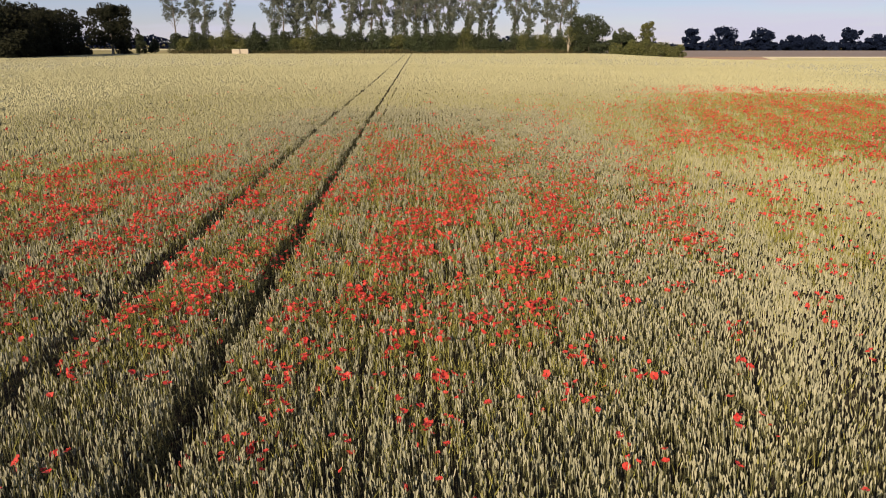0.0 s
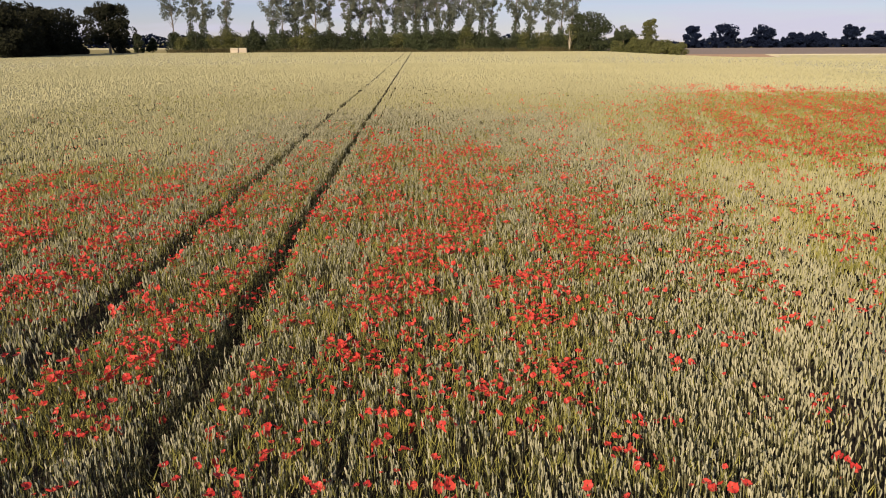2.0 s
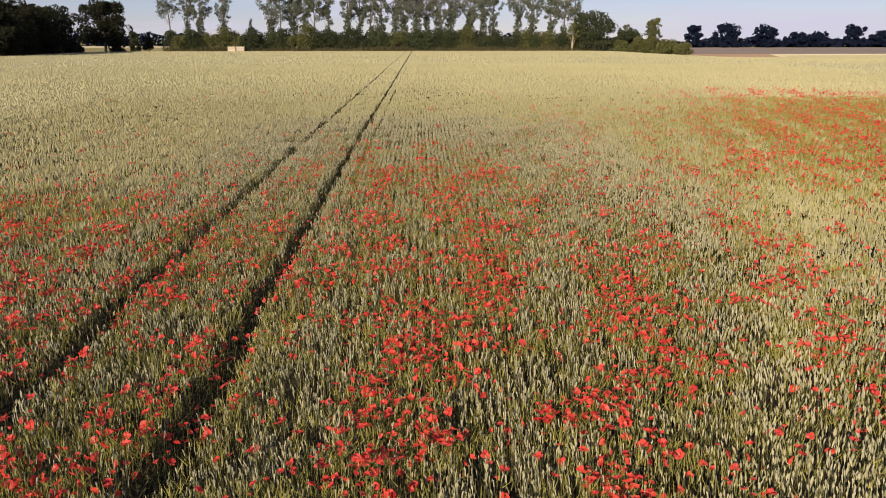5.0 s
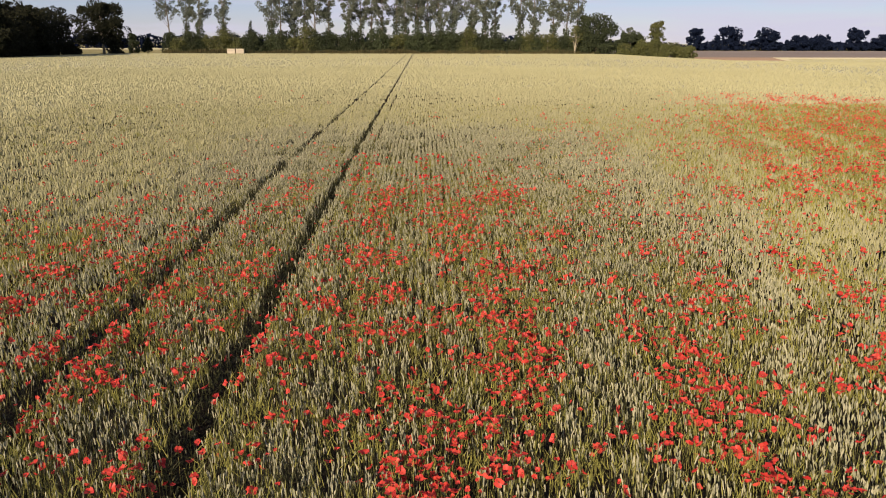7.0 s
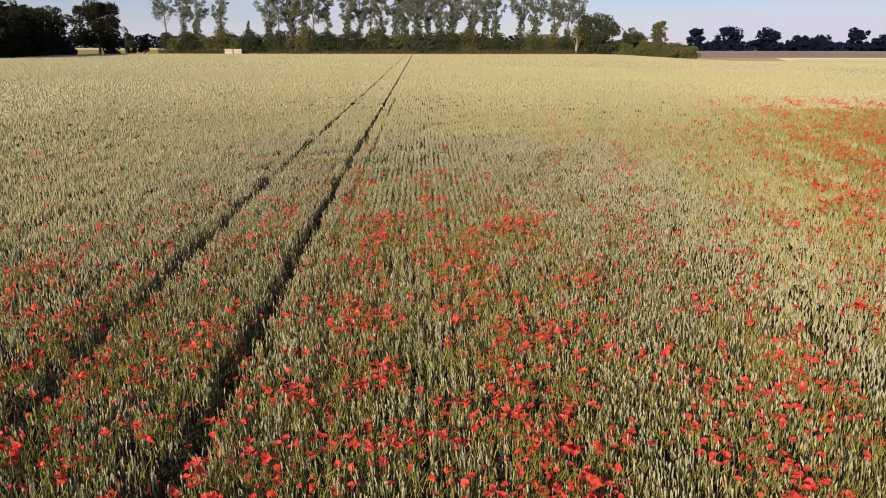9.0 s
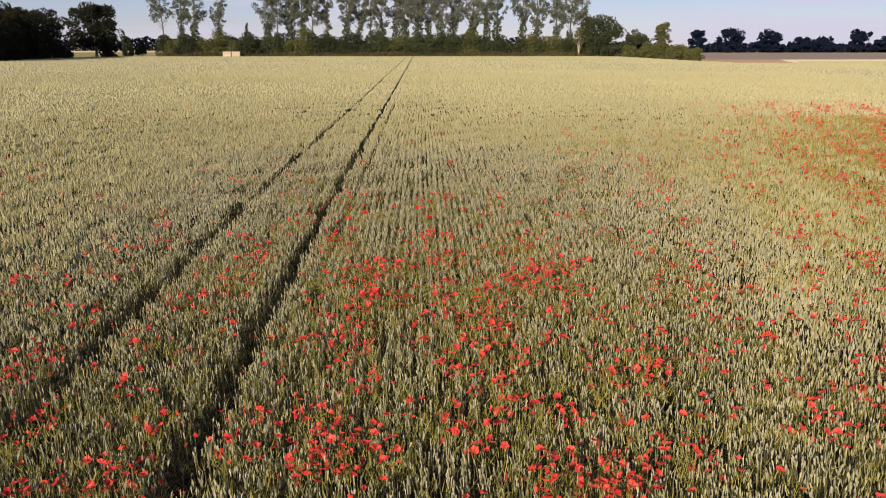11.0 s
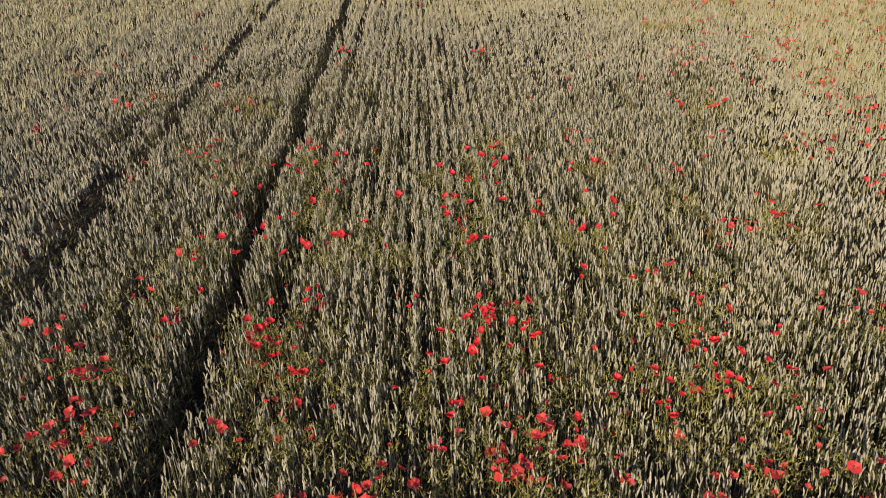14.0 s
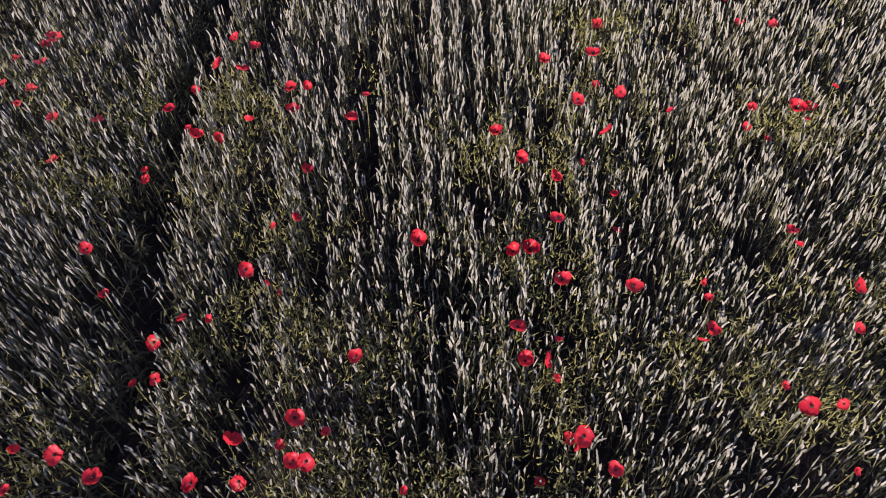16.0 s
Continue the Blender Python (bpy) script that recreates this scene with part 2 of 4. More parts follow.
# small knots of poppies: x, y, flowers
KNOTS = [
    (-3.0, 14.6, 6), (-2.7, 14.6, 5), (-1.7, 14.5, 7), (-1.5, 16.5, 6), (-1.5, 18.4, 5), (-0.8, 18.2, 5), (-0.3, 16.7, 6), (0.2, 16.0, 9), (0.2, 14.6, 8),
    (0.4, 15.2, 6), (-0.1, 21.5, 9), (-1.3, 24.6, 4), (-1.4, 20.7, 8), (1.7, 17.2, 8), (1.8, 18.5, 8), (0.7, 17.1, 6), (2.4, 16.1, 8), (2.7, 15.6, 8),
    (1.7, 15.2, 5), (1.2, 14.6, 7), (-4.3, 20.3, 8), (-5.4, 19.7, 8), (-3.1, 17.7, 7), (-3.0, 16.9, 7), (-4.8, 21.9, 5), (3.4, 19.4, 4),
    (7.3, 25.3, 6), (7.6, 22.3, 8), (4.0, 16.0, 6), (-4.5, 32.1, 7), (-5.3, 27.9, 6), (4.6, 37.0, 8), (7.0, 40.0, 8),
]
LATE_KNOTS = [
    (-1.5, 25.7, 12), (-1.3, 25.2, 9), (-0.65, 23.4, 8), (0.4, 22.2, 9), (0.2, 26.1, 5), (0.3, 25.5, 5), (1.7, 26.5, 4), (2.0, 26.2, 5), (1.6, 25.7, 7),
    (1.4, 24.8, 12), (1.8, 25.0, 7), (1.0, 24.9, 5), (0.6, 25.0, 4), (-0.1, 24.9, 4), (3.3, 27.7, 7), (4.2, 29.7, 6), (3.8, 31.5, 8), (-2.8, 31.6, 7),
    (-2.5, 26.4, 4), (-2.8, 25.2, 4), (2.3, 28.2, 3), (2.3, 23.8, 6), (1.7, 22.5, 6), (3.3, 23.0, 5), (4.3, 24.5, 4), (3.3, 25.6, 4), (-0.4, 22.2, 5), (-2.7, 23.2, 6),
]
# flowers that stand alone near the end of the line: by the wheel track, and among the rows
BY_TRACK = [
    (-2.97, 29.88), (-2.87, 29.85), (-3.07, 29.68), (-2.88, 29.60), (-1.97, 29.49), (-1.81, 29.60), (-1.74, 29.85), (-1.66, 29.53), (-2.11, 29.34), (-1.36, 29.39),
    (-1.26, 29.40), (-1.35, 29.28), (-1.59, 29.14), (-1.78, 29.09), (-1.96, 29.16), (-1.88, 29.02), (-2.21, 28.94), (-2.19, 28.86), (-2.73, 29.18), (-2.50, 29.21),
    (-2.70, 28.93), (-0.99, 29.16), (-0.89, 29.19), (-1.25, 28.85), (-1.38, 28.39), (-1.29, 28.48), (-1.51, 28.12), (-1.39, 28.03), (-1.34, 28.01), (-1.66, 27.85),
    (-1.82, 27.89), (-1.96, 27.79), (-2.00, 27.54), (-1.93, 27.60), (-2.34, 28.26), (-2.27, 28.07), (-0.92, 27.61), (-1.20, 27.31), (-1.26, 27.19), (-1.17, 27.06),
    (-1.11, 27.06), (-1.41, 27.01), (-1.50, 27.21), (-1.04, 27.21), (-2.42, 27.17), (-2.22, 27.14), (-2.09, 27.08), (-1.64, 27.03),
]
IN_ROWS = [
    (-0.14, 29.00), (-0.02, 28.82), (0.20, 29.60), (0.52, 29.66), (0.52, 29.47), (0.64, 29.34), (0.34, 29.18), (0.50, 28.97), (0.34, 28.82), (0.47, 28.54),
    (0.15, 28.67), (0.88, 29.09), (1.67, 29.16), (1.78, 29.21), (1.72, 29.08), (1.89, 29.24), (0.61, 30.04), (1.56, 30.00), (1.75, 29.94), (-0.61, 28.30),
    (-0.11, 28.20), (-0.02, 28.22), (0.12, 28.31), (0.47, 28.34), (0.12, 28.00), (0.46, 27.91), (0.84, 27.98), (0.82, 27.82), (0.82, 27.69), (0.74, 27.59),
    (1.37, 28.14), (1.39, 28.26), (1.59, 27.89), (1.56, 27.68), (-0.14, 27.69), (-0.01, 27.56), (0.04, 27.49), (-0.12, 27.51), (0.07, 27.66), (1.07, 27.36),
    (1.18, 27.26), (1.32, 27.26), (0.12, 27.17), (0.10, 27.11), (0.07, 27.17), (0.22, 26.98), (-0.08, 26.99), (1.32, 26.98), (-0.70, 26.94),
]


def soft_noise(x, y, scale, seed):
    """Smooth random values in about -1 to 1 over the plan."""
    g = np.random.default_rng(seed)
    out = np.zeros_like(x)
    for k in range(6):
        ang, ph, f = g.uniform(0, 2 * np.pi), g.uniform(0, 2 * np.pi), g.uniform(0.6, 1.8) / scale
        out += np.sin(2 * np.pi * f * (x * np.cos(ang) + y * np.sin(ang)) + ph)
    return out / 3.0


def poppy_share(x, y):
    """Flowers a square metre over the plan."""
    out = np.where(y > 35, 0.06, np.where(y > 26, 0.35, 0.8))
    for px, py, sx, sy, amount in PATCHES:
        r = ((x - px) / sx) ** 2 + ((y - py) / sy) ** 2
        out += amount * np.exp(-(r ** 1.5) * 0.7)
    alone = np.clip(1 - np.hypot((x + 0.5) / 2.7, (y - 28.5) / 1.7) ** 4, 0, 1)
    return np.minimum(out, 25.0) * np.where(y > 60, 0.1, 1.0) * (1 - 0.95 * alone)


def weedy(x, y):
    """From 0 to 1: how far poppy plants crowd out the wheat."""
    out = np.clip(poppy_share(x, y) / 15, 0, 1) * np.clip(0.8 + 0.6 * soft_noise(x, y, 1.6, 41), 0.1, 1.3)
    for a, b, k in KNOTS + LATE_KNOTS:
        out = np.maximum(out, min(1.0, 0.30 + 0.07 * k) * np.exp(-((x - a) ** 2 + (y - b) ** 2) / 0.16))
    return out


def nearest_view(x, y):
    """How near the drone's line passes with this spot still ahead of it."""
    ahead = np.clip(y - np.maximum(np.abs(x) / 0.57, 5.0), -1.6, 26.0)
    return np.hypot(x, y - ahead) + 4.0 * np.clip(2.0 - y, 0, 20) + 1.3 * soft_noise(x, y, 5.0, 17)


def in_track(x, y, half):
    """Inside a wheel track; both have ragged sides and close up with distance."""
    half = half * (1.15 - 0.15 * np.clip((y - 8) / 10, 0, 1) - 0.35 * np.clip((y - 24) / 60, 0, 1))
    wob = 0.03 * np.sin(y * 1.7) + 0.025 * np.sin(y * 4.3 + 1.0)
    rag = 0.045 * soft_noise(np.sign(x + 2.05) * 9 + np.sign(x + 3.82) * 5, y, 0.5, 91) + 0.03 * soft_noise(np.sign(x + 2.05) * 4 + np.sign(x + 3.82) * 8, y, 1.9, 92)
    return np.min([np.abs(x - t - wob) - half * w for t, w in zip(TRACKS, (1.0, 0.92))], axis=0) < rag


def crop_edge(x):
    """How far the wheat reaches ahead."""
    return np.interp(x, [53.0, 58.0, 80.0, 110.0, 118.0, 300.0], [248.0, 246.0, 240.0, 240.0, 262.0, 290.0])


def drilled(x0, x1, y0, y1, per_m2):
    """Plants strewn along the drill rows, with thin stretches in some rows."""
    n = rng.poisson((x1 - x0) * (y1 - y0) * per_m2)
    rows = np.floor(rng.uniform(x0, x1, n) / ROW)
    table = np.random.default_rng(3).uniform(0.72, 1.0, 4096)
    y = rng.uniform(y0, y1, n)
    x = (rows + 0.5) * ROW + rng.normal(0, 0.026, n) + 0.015 * np.sin(y * 0.9 + rows)
    thin = 0.8 * np.clip(1.5 * soft_noise(rows * 5.3, y, 5.0, 13) - 0.55, 0, 1)
    # one row beside the wheel tracks came up poorly
    thin = np.where((np.abs(x + 1.55) < 0.06) & (y > 22), 0.85, thin)
    keep = rng.random(n) < table[(rows.astype(int)) % 4096] * (1 - thin)
    return x[keep], y[keep]


def turned(n, tilt):
    """Random leans: three axes for each plant, the third along its stalk."""
    az, ti = rng.uniform(0, 2 * np.pi, n), np.abs(rng.normal(0, tilt, n))
    up = np.stack([np.sin(ti) * np.cos(az) - 0.05, np.sin(ti) * np.sin(az) + 0.07, np.cos(ti)], 1)
    up /= np.linalg.norm(up, axis=1, keepdims=True)
    sp = rng.uniform(0, 2 * np.pi, n)
    side = np.cross(up, np.stack([np.cos(sp), np.sin(sp), np.zeros(n)], 1))
    side /= np.linalg.norm(side, axis=1, keepdims=True)
    return side, np.cross(up, side), up


def ears(heap, x, y, base, length, thick, tilt, rings, nod=0.0):
    """Wheat ears as knobbly, tapered spindles that nod a little to one side."""
    n = len(x)
    a, b, u = turned(n, tilt)
    foot = np.stack([x, y, base], 1)
    bend = a * (length * nod * rng.uniform(-1, 1, n))[:, None]
    pts, ang = [], np.array([0, 2.1, 4.2])
    for h, r in rings:
        for k in range(3):
            th = ang[k] + h * 1.2
            pts.append(foot + u * (length * h)[:, None] + bend * h * h + (a * np.cos(th) * 1.2 + b * np.sin(th) * 0.95) * (thick * r)[:, None])
    pts.append(foot + u * length[:, None] + bend)
    faces, m = [], len(rings)
    for i in range(m - 1):
        for k in range(3):
            p, q = i * 3 + k, i * 3 + (k + 1) % 3
            faces.append((p, q, q + 3, p + 3))
    top = m * 3
    faces += [((m - 1) * 3 + k, (m - 1) * 3 + (k + 1) % 3, top) for k in range(3)]
    if m == 1:
        pts.append(foot)
        faces += [((k + 1) % 3, k, 4) for k in range(3)]
    heap.add(np.stack(pts, 1), faces, 0)
    return foot, u


def blades(heap, foot, way, length, width, droop, slot, out_by=0.45, up_by=0.45):
    """Narrow arching blades of two lengths each."""
    n = len(foot)
    flat = np.stack([-way[:, 1], way[:, 0], np.zeros(n)], 1) * (width / 2)[:, None]
    out = np.stack([way[:, 0], way[:, 1], np.zeros(n)], 1)
    mid = foot + out * (length * out_by)[:, None] + np.array([0, 0, 1.0]) * (length * up_by)[:, None]
    end = foot + out * (length * 2.2 * out_by)[:, None] + np.array([0, 0, 1.0]) * (length * (up_by - droop * out_by * 2.2))[:, None]
    heap.add(np.stack([foot - flat * 0.7, foot + flat * 0.7, mid + flat, mid - flat, end], 1), [(0, 1, 2, 3), (3, 2, 4)], slot)


def crop_height(x, y):
    return terrain(x, y) + 0.74 + 0.035 * soft_noise(x, y, 3.0, 5) + 0.03 * soft_noise(x, y, 0.9, 6)


wheat = Heap()
SPINDLE = [(0.6, 1.0)]
BLUNT = [(0.0, 0.62), (0.8, 1.0)]
KNOBBLY = [(0.0, 0.55), (0.3, 1.1), (0.55, 0.78), (0.8, 0.85)]

# plants seen close by, and the very nearest ones with knobbly spikelets
x, y = drilled(-9.5, 9.2, -1.0, 43.0, 870)
d = nearest_view(x, y) * rng.uniform(0.85, 1.18, len(x))
near = (d < 8.0) & (~in_track(x, y, 0.098) | (rng.random(len(x)) < 0.10))
x, y, d = x[near], y[near], d[near]
keep = rng.random(len(x)) < np.clip(0.84 + 0.45 * soft_noise(x, y, 0.55, 23), 0.12, 1.0) * (1 - 0.72 * np.minimum(weedy(x, y), 1))
x, y, d = x[keep], y[keep], d[keep]
hero = (y > 22.5) & (y < 31.5) & (np.abs(x + 0.3) < 3.9)
spare = hero | (rng.random(len(x)) < 0.86)
x, y, d, hero = x[spare], y[spare], d[spare], hero[spare]
blunt = ~hero & (d < 6.6)
for some, rings, leafy in ((hero, KNOBBLY, 0.85), (blunt, BLUNT, 0.5), (~hero & ~blunt, SPINDLE, 0.35)):
    px, py = x[some], y[some]
    n = len(px)
    h = crop_height(px, py) + 0.045 + rng.normal(0, 0.03, n) - rng.exponential(0.08, n)
    h = np.where(in_track(px, py, 0.098), h - rng.uniform(0.12, 0.42, n), np.where(in_track(px, py, 0.2), h - 0.015, h))
    length = rng.uniform(0.058, 0.092, n) * (1.06 if rings is KNOBBLY else 1.0)
    foot, up = ears(wheat, px, py, h - length, length, rng.uniform(0.0058, 0.0082, n) * (1.2 if rings is SPINDLE else 0.92 if rings is BLUNT else 0.8), 0.11, rings, 0.28)
    sw = rng.uniform(0, 6.28, n)
    flat = np.stack([np.cos(sw), np.sin(sw), np.zeros(n)], 1) * 0.003
    low = foot - up * 0.45
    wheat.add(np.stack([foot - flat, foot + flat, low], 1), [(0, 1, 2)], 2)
    leafed = rng.random(n) < leafy
    foot, up, n = foot[leafed], up[leafed], leafed.sum()
    az = rng.uniform(0, 2 * np.pi, n)
    way = np.stack([np.cos(az), np.sin(az)], 1)
    start = foot - up * rng.uniform(0.10, 0.42, n)[:, None]
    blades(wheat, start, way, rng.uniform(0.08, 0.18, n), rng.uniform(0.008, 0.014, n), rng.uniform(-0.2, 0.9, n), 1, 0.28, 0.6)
# leafy sides of the wheel tracks
x, y = drilled(-4.5, -1.4, 2.0, 46.0, 330)
side = in_track(x, y, 0.28) & ~in_track(x, y, 0.12)
x, y = np.repeat(x[side], 3), np.repeat(y[side], 3)
n = len(x)
az = rng.uniform(0, 2 * np.pi, n)
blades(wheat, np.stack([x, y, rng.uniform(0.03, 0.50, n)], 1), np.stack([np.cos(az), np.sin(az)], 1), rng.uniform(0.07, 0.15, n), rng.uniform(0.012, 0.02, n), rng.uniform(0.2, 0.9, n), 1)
# bent straws that lie across the wheel tracks
n = 450
y = rng.uniform(3.0, 45.0, n)
x = np.where(rng.random(n) < 0.5, TRACKS[0], TRACKS[1]) + rng.choice([-1, 1], n) * rng.uniform(0.06, 0.2, n)
az = rng.uniform(0, 2 * np.pi, n)
blades(wheat, np.stack([x, y, rng.uniform(0.02, 0.45, n)], 1), np.stack([np.cos(az), np.sin(az)], 1), rng.uniform(0.1, 0.25, n), rng.uniform(0.004, 0.008, n), rng.uniform(0.1, 0.6, n), 2, 0.45, 0.2)

def far_ears(x, y, half, length, slot=3, uneven=0.012):
    """Ears too far off to show more than a pointed tuft."""
    n = len(x)
    az, half = rng.uniform(0, 2 * np.pi, n), half * rng.uniform(0.8, 1.2, n)
    top = crop_height(x, y) + rng.normal(0, uneven, n)
    pts = [np.stack([x + np.cos(az + 2.1 * k) * half, y + np.sin(az + 2.1 * k) * half, top - length], 1) for k in range(3)]
    pts.append(np.stack([x + rng.normal(0, 0.02, n), y + rng.normal(0, 0.02, n), top], 1))
    wheat.add(np.stack(pts, 1), [(0, 1, 3), (1, 2, 3), (2, 0, 3)], slot)


# plants farther to the sides and ahead
x, y = drilled(-13.0, 13.0, 0.0, 44.0, 540)
d = nearest_view(x, y) * rng.uniform(0.85, 1.18, len(x))
keep = (d >= 8) & (d < 13) & (np.abs(x) < 0.60 * (y + 1.7) + 1.2) & ~in_track(x, y, 0.13)
keep &= rng.random(len(x)) < (1 - 0.5 * np.minimum(weedy(x, y), 1)) * np.clip(0.9 + 0.35 * soft_noise(x, y, 0.7, 24), 0.2, 1.0)
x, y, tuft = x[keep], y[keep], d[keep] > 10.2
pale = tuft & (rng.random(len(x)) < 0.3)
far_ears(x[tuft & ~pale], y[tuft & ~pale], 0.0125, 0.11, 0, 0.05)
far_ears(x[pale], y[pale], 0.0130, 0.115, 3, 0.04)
x, y = x[~tuft], y[~tuft]
n = len(x)
length = rng.uniform(0.075, 0.115, n)
h = crop_height(x, y) + rng.normal(0, 0.05, n)
foot, up = ears(wheat, x, y, h - length, length, rng.uniform(0.0085, 0.0120, n), 0.12, SPINDLE, 0.25)
leafed = rng.random(n) < 0.2
foot, up, n = foot[leafed], up[leafed], leafed.sum()
az = rng.uniform(0, 2 * np.pi, n)
blades(wheat, foot - up * rng.uniform(0.05, 0.25, n)[:, None], np.stack([np.cos(az), np.sin(az)], 1),
       rng.uniform(0.10, 0.20, n), rng.uniform(0.010, 0.016, n), rng.uniform(0.2, 0.9, n), 1)

x, y = drilled(-16.0, 16.0, 3.0, 52.0, 350)
d = nearest_view(x, y) * rng.uniform(0.85, 1.18, len(x))
keep = (d >= 13) & (d < 22) & (np.abs(x) < 0.60 * (y + 1.7) + 1.2) & ~in_track(x, y, 0.13)
keep &= rng.random(len(x)) < 1 - 0.45 * np.minimum(weedy(x, y), 1)
x, y = x[keep], y[keep]
# more of the paled tone with distance, for the brighter look far off
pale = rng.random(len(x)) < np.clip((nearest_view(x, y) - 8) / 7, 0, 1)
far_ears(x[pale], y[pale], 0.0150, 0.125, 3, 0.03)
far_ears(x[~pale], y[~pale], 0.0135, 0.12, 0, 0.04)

# the far crop, where ears close up into one surface, its lit look put into a paler colour
x, y = drilled(-27.0, 27.0, 12.0, 70.0, 105)
d = nearest_view(x, y) * rng.uniform(0.85, 1.18, len(x))
keep = (d >= 22) & (d < 40) & (np.abs(x) < 0.60 * (y + 1.7) + 1.2) & ~in_track(x, y, 0.14)
keep &= rng.random(len(x)) < 1 - 0.78 * np.minimum(weedy(x, y), 1)
far_ears(x[keep], y[keep], 0.030, 0.15)
x, y = drilled(-62.0, 62.0, 36.0, 128.0, 28)
d = nearest_view(x, y) * rng.uniform(0.85, 1.18, len(x))
keep = (d >= 40) & (d < 88) & (np.abs(x) < 0.60 * (y + 1.7) + 1.2) & ~in_track(x, y, 0.19)
far_ears(x[keep], y[keep], 0.070, 0.16)
n = 430000
x, y = rng.uniform(-92, 170, n), rng.uniform(84, 275, n)
d = nearest_view(x, y) * rng.uniform(0.85, 1.18, n)
keep = (d >= 84) & (np.abs(x) < 0.60 * (y + 1.7) + 3) & (y < crop_edge(x)) & ~in_track(x, y, 0.25)
keep &= rng.random(n) < np.clip(0.36 - (y - 90) / 800, 0.22, 1)
far_ears(x[keep], y[keep], 0.135, 0.2)
# the same crop to either side and behind the drone's start
x, y = drilled(-34.0, 34.0, -16.0, 52.0, 38)
aside = (np.abs(x) >= 0.60 * (y + 1.7) + 0.9) & (nearest_view(x, y) > 7.6) & ~in_track(x, y, 0.16)
aside &= rng.random(len(x)) < np.clip((36 - np.hypot(x, y - 16)) / 9, 0, 1)
far_ears(x[aside], y[aside], 0.045, 0.16, 0)
tagged(new("wheat_crop", wheat.mesh("wheat_crop", [EAR, LEAF, STRAW, FAR_EAR_LIT])), "ripening pale green-gold wheat ears in drilled rows", "wheat", kind="stuff")


# the leafy layer below the ears, coloured near black for the shade there, and the closed crop surface far off, both cut
# by the wheel tracks
def sheet(name, xs, ys, height, material, cut, label, warp=None):
    X, Y = np.meshgrid(xs, ys)
    idx = np.arange(X.size).reshape(X.shape)
    quads = np.stack([idx[:-1, :-1], idx[:-1, 1:], idx[1:, 1:], idx[1:, :-1]], -1).reshape(-1, 4)
    mx = ((X[:-1, :-1] + X[1:, 1:]) / 2).ravel()
    my = ((Y[:-1, :-1] + Y[1:, 1:]) / 2).ravel()
    Z = height(X, Y)
    if warp:
        X = warp(X, Y)
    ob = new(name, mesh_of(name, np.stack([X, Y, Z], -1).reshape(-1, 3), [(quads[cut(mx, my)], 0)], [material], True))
    return tagged(ob, label, "wheat", kind="stuff")


HALF = (0.098, 0.095)
lanes = sorted([t + s * w for t, w in zip(TRACKS, HALF) for s in (-1, 1)])
banks = sorted([t + s * (w + 0.3) for t, w in zip(TRACKS, HALF) for s in (-1, 1)])


def beside(X):
    """From 0 at a wheel track's side to 1 a foot off it."""
    return np.min([np.clip((np.abs(X - t) - w) / 0.3, 0, 1) for t, w in zip(TRACKS, HALF)], axis=0)


def off_track(mx):
    return np.min([np.abs(mx - t) - w for t, w in zip(TRACKS, HALF)], axis=0) > -0.01


def narrow(X, Y):
    """The tracks close up with distance as the crop leans over them; their sides are a little ragged."""
    X = X.copy()
    for t, w in zip(TRACKS, HALF):
        side = np.abs(np.abs(X - t) - w) < 0.005
        wide = 1.15 - 0.15 * np.clip((Y - 8) / 10, 0, 1) - 0.35 * np.clip((Y - 24) / 60, 0, 1) + 0.16 * np.sin(Y * 1.9) + 0.12 * np.sin(Y * 0.7 + 2)
        X = np.where(side, t + (X - t) * wide, X)
    return X


sheet("shade_undergrowth", np.unique(np.round(np.concatenate([np.arange(-14, -4.3, 0.3), lanes, banks, np.arange(-1.5, 14, 0.3)]), 3)), np.arange(-8, 48, 0.25),
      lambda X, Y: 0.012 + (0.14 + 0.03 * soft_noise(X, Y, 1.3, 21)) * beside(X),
      UNDER_SHADE, lambda mx, my: off_track(mx) & (nearest_view(mx, my) + 3.5 * rng.random(len(mx)) < 15), "leaf layer beneath the wheat ears, coloured near black as shade", narrow)
wide_x = np.unique(np.concatenate([np.linspace(-91, -4.3, 90), lanes, np.linspace(-1.5, 56, 70), np.linspace(57, 240, 60)]))
long_y = np.concatenate([np.linspace(-60, 0, 20), np.linspace(1, 100, 120), np.linspace(102, 285, 90)])


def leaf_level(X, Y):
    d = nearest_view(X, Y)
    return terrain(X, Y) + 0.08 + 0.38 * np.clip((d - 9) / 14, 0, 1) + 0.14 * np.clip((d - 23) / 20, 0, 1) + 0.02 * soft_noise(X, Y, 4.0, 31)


sheet("shade_foliage", wide_x, long_y, leaf_level, UNDER_SHADE, lambda mx, my: off_track(mx) & (nearest_view(mx, my) > 9.5) & (nearest_view(mx, my) <= 36),
      "close leaf layer under the wheat ears, coloured near black as shade", narrow)
sheet("far_wheat", wide_x, long_y, leaf_level, FAR_EAR_LIT, lambda mx, my: off_track(mx) & (nearest_view(mx, my) > 36) & (my < crop_edge(mx)),
      "massed wheat reaching the hedge, paled in colour as lit ear tops", narrow)


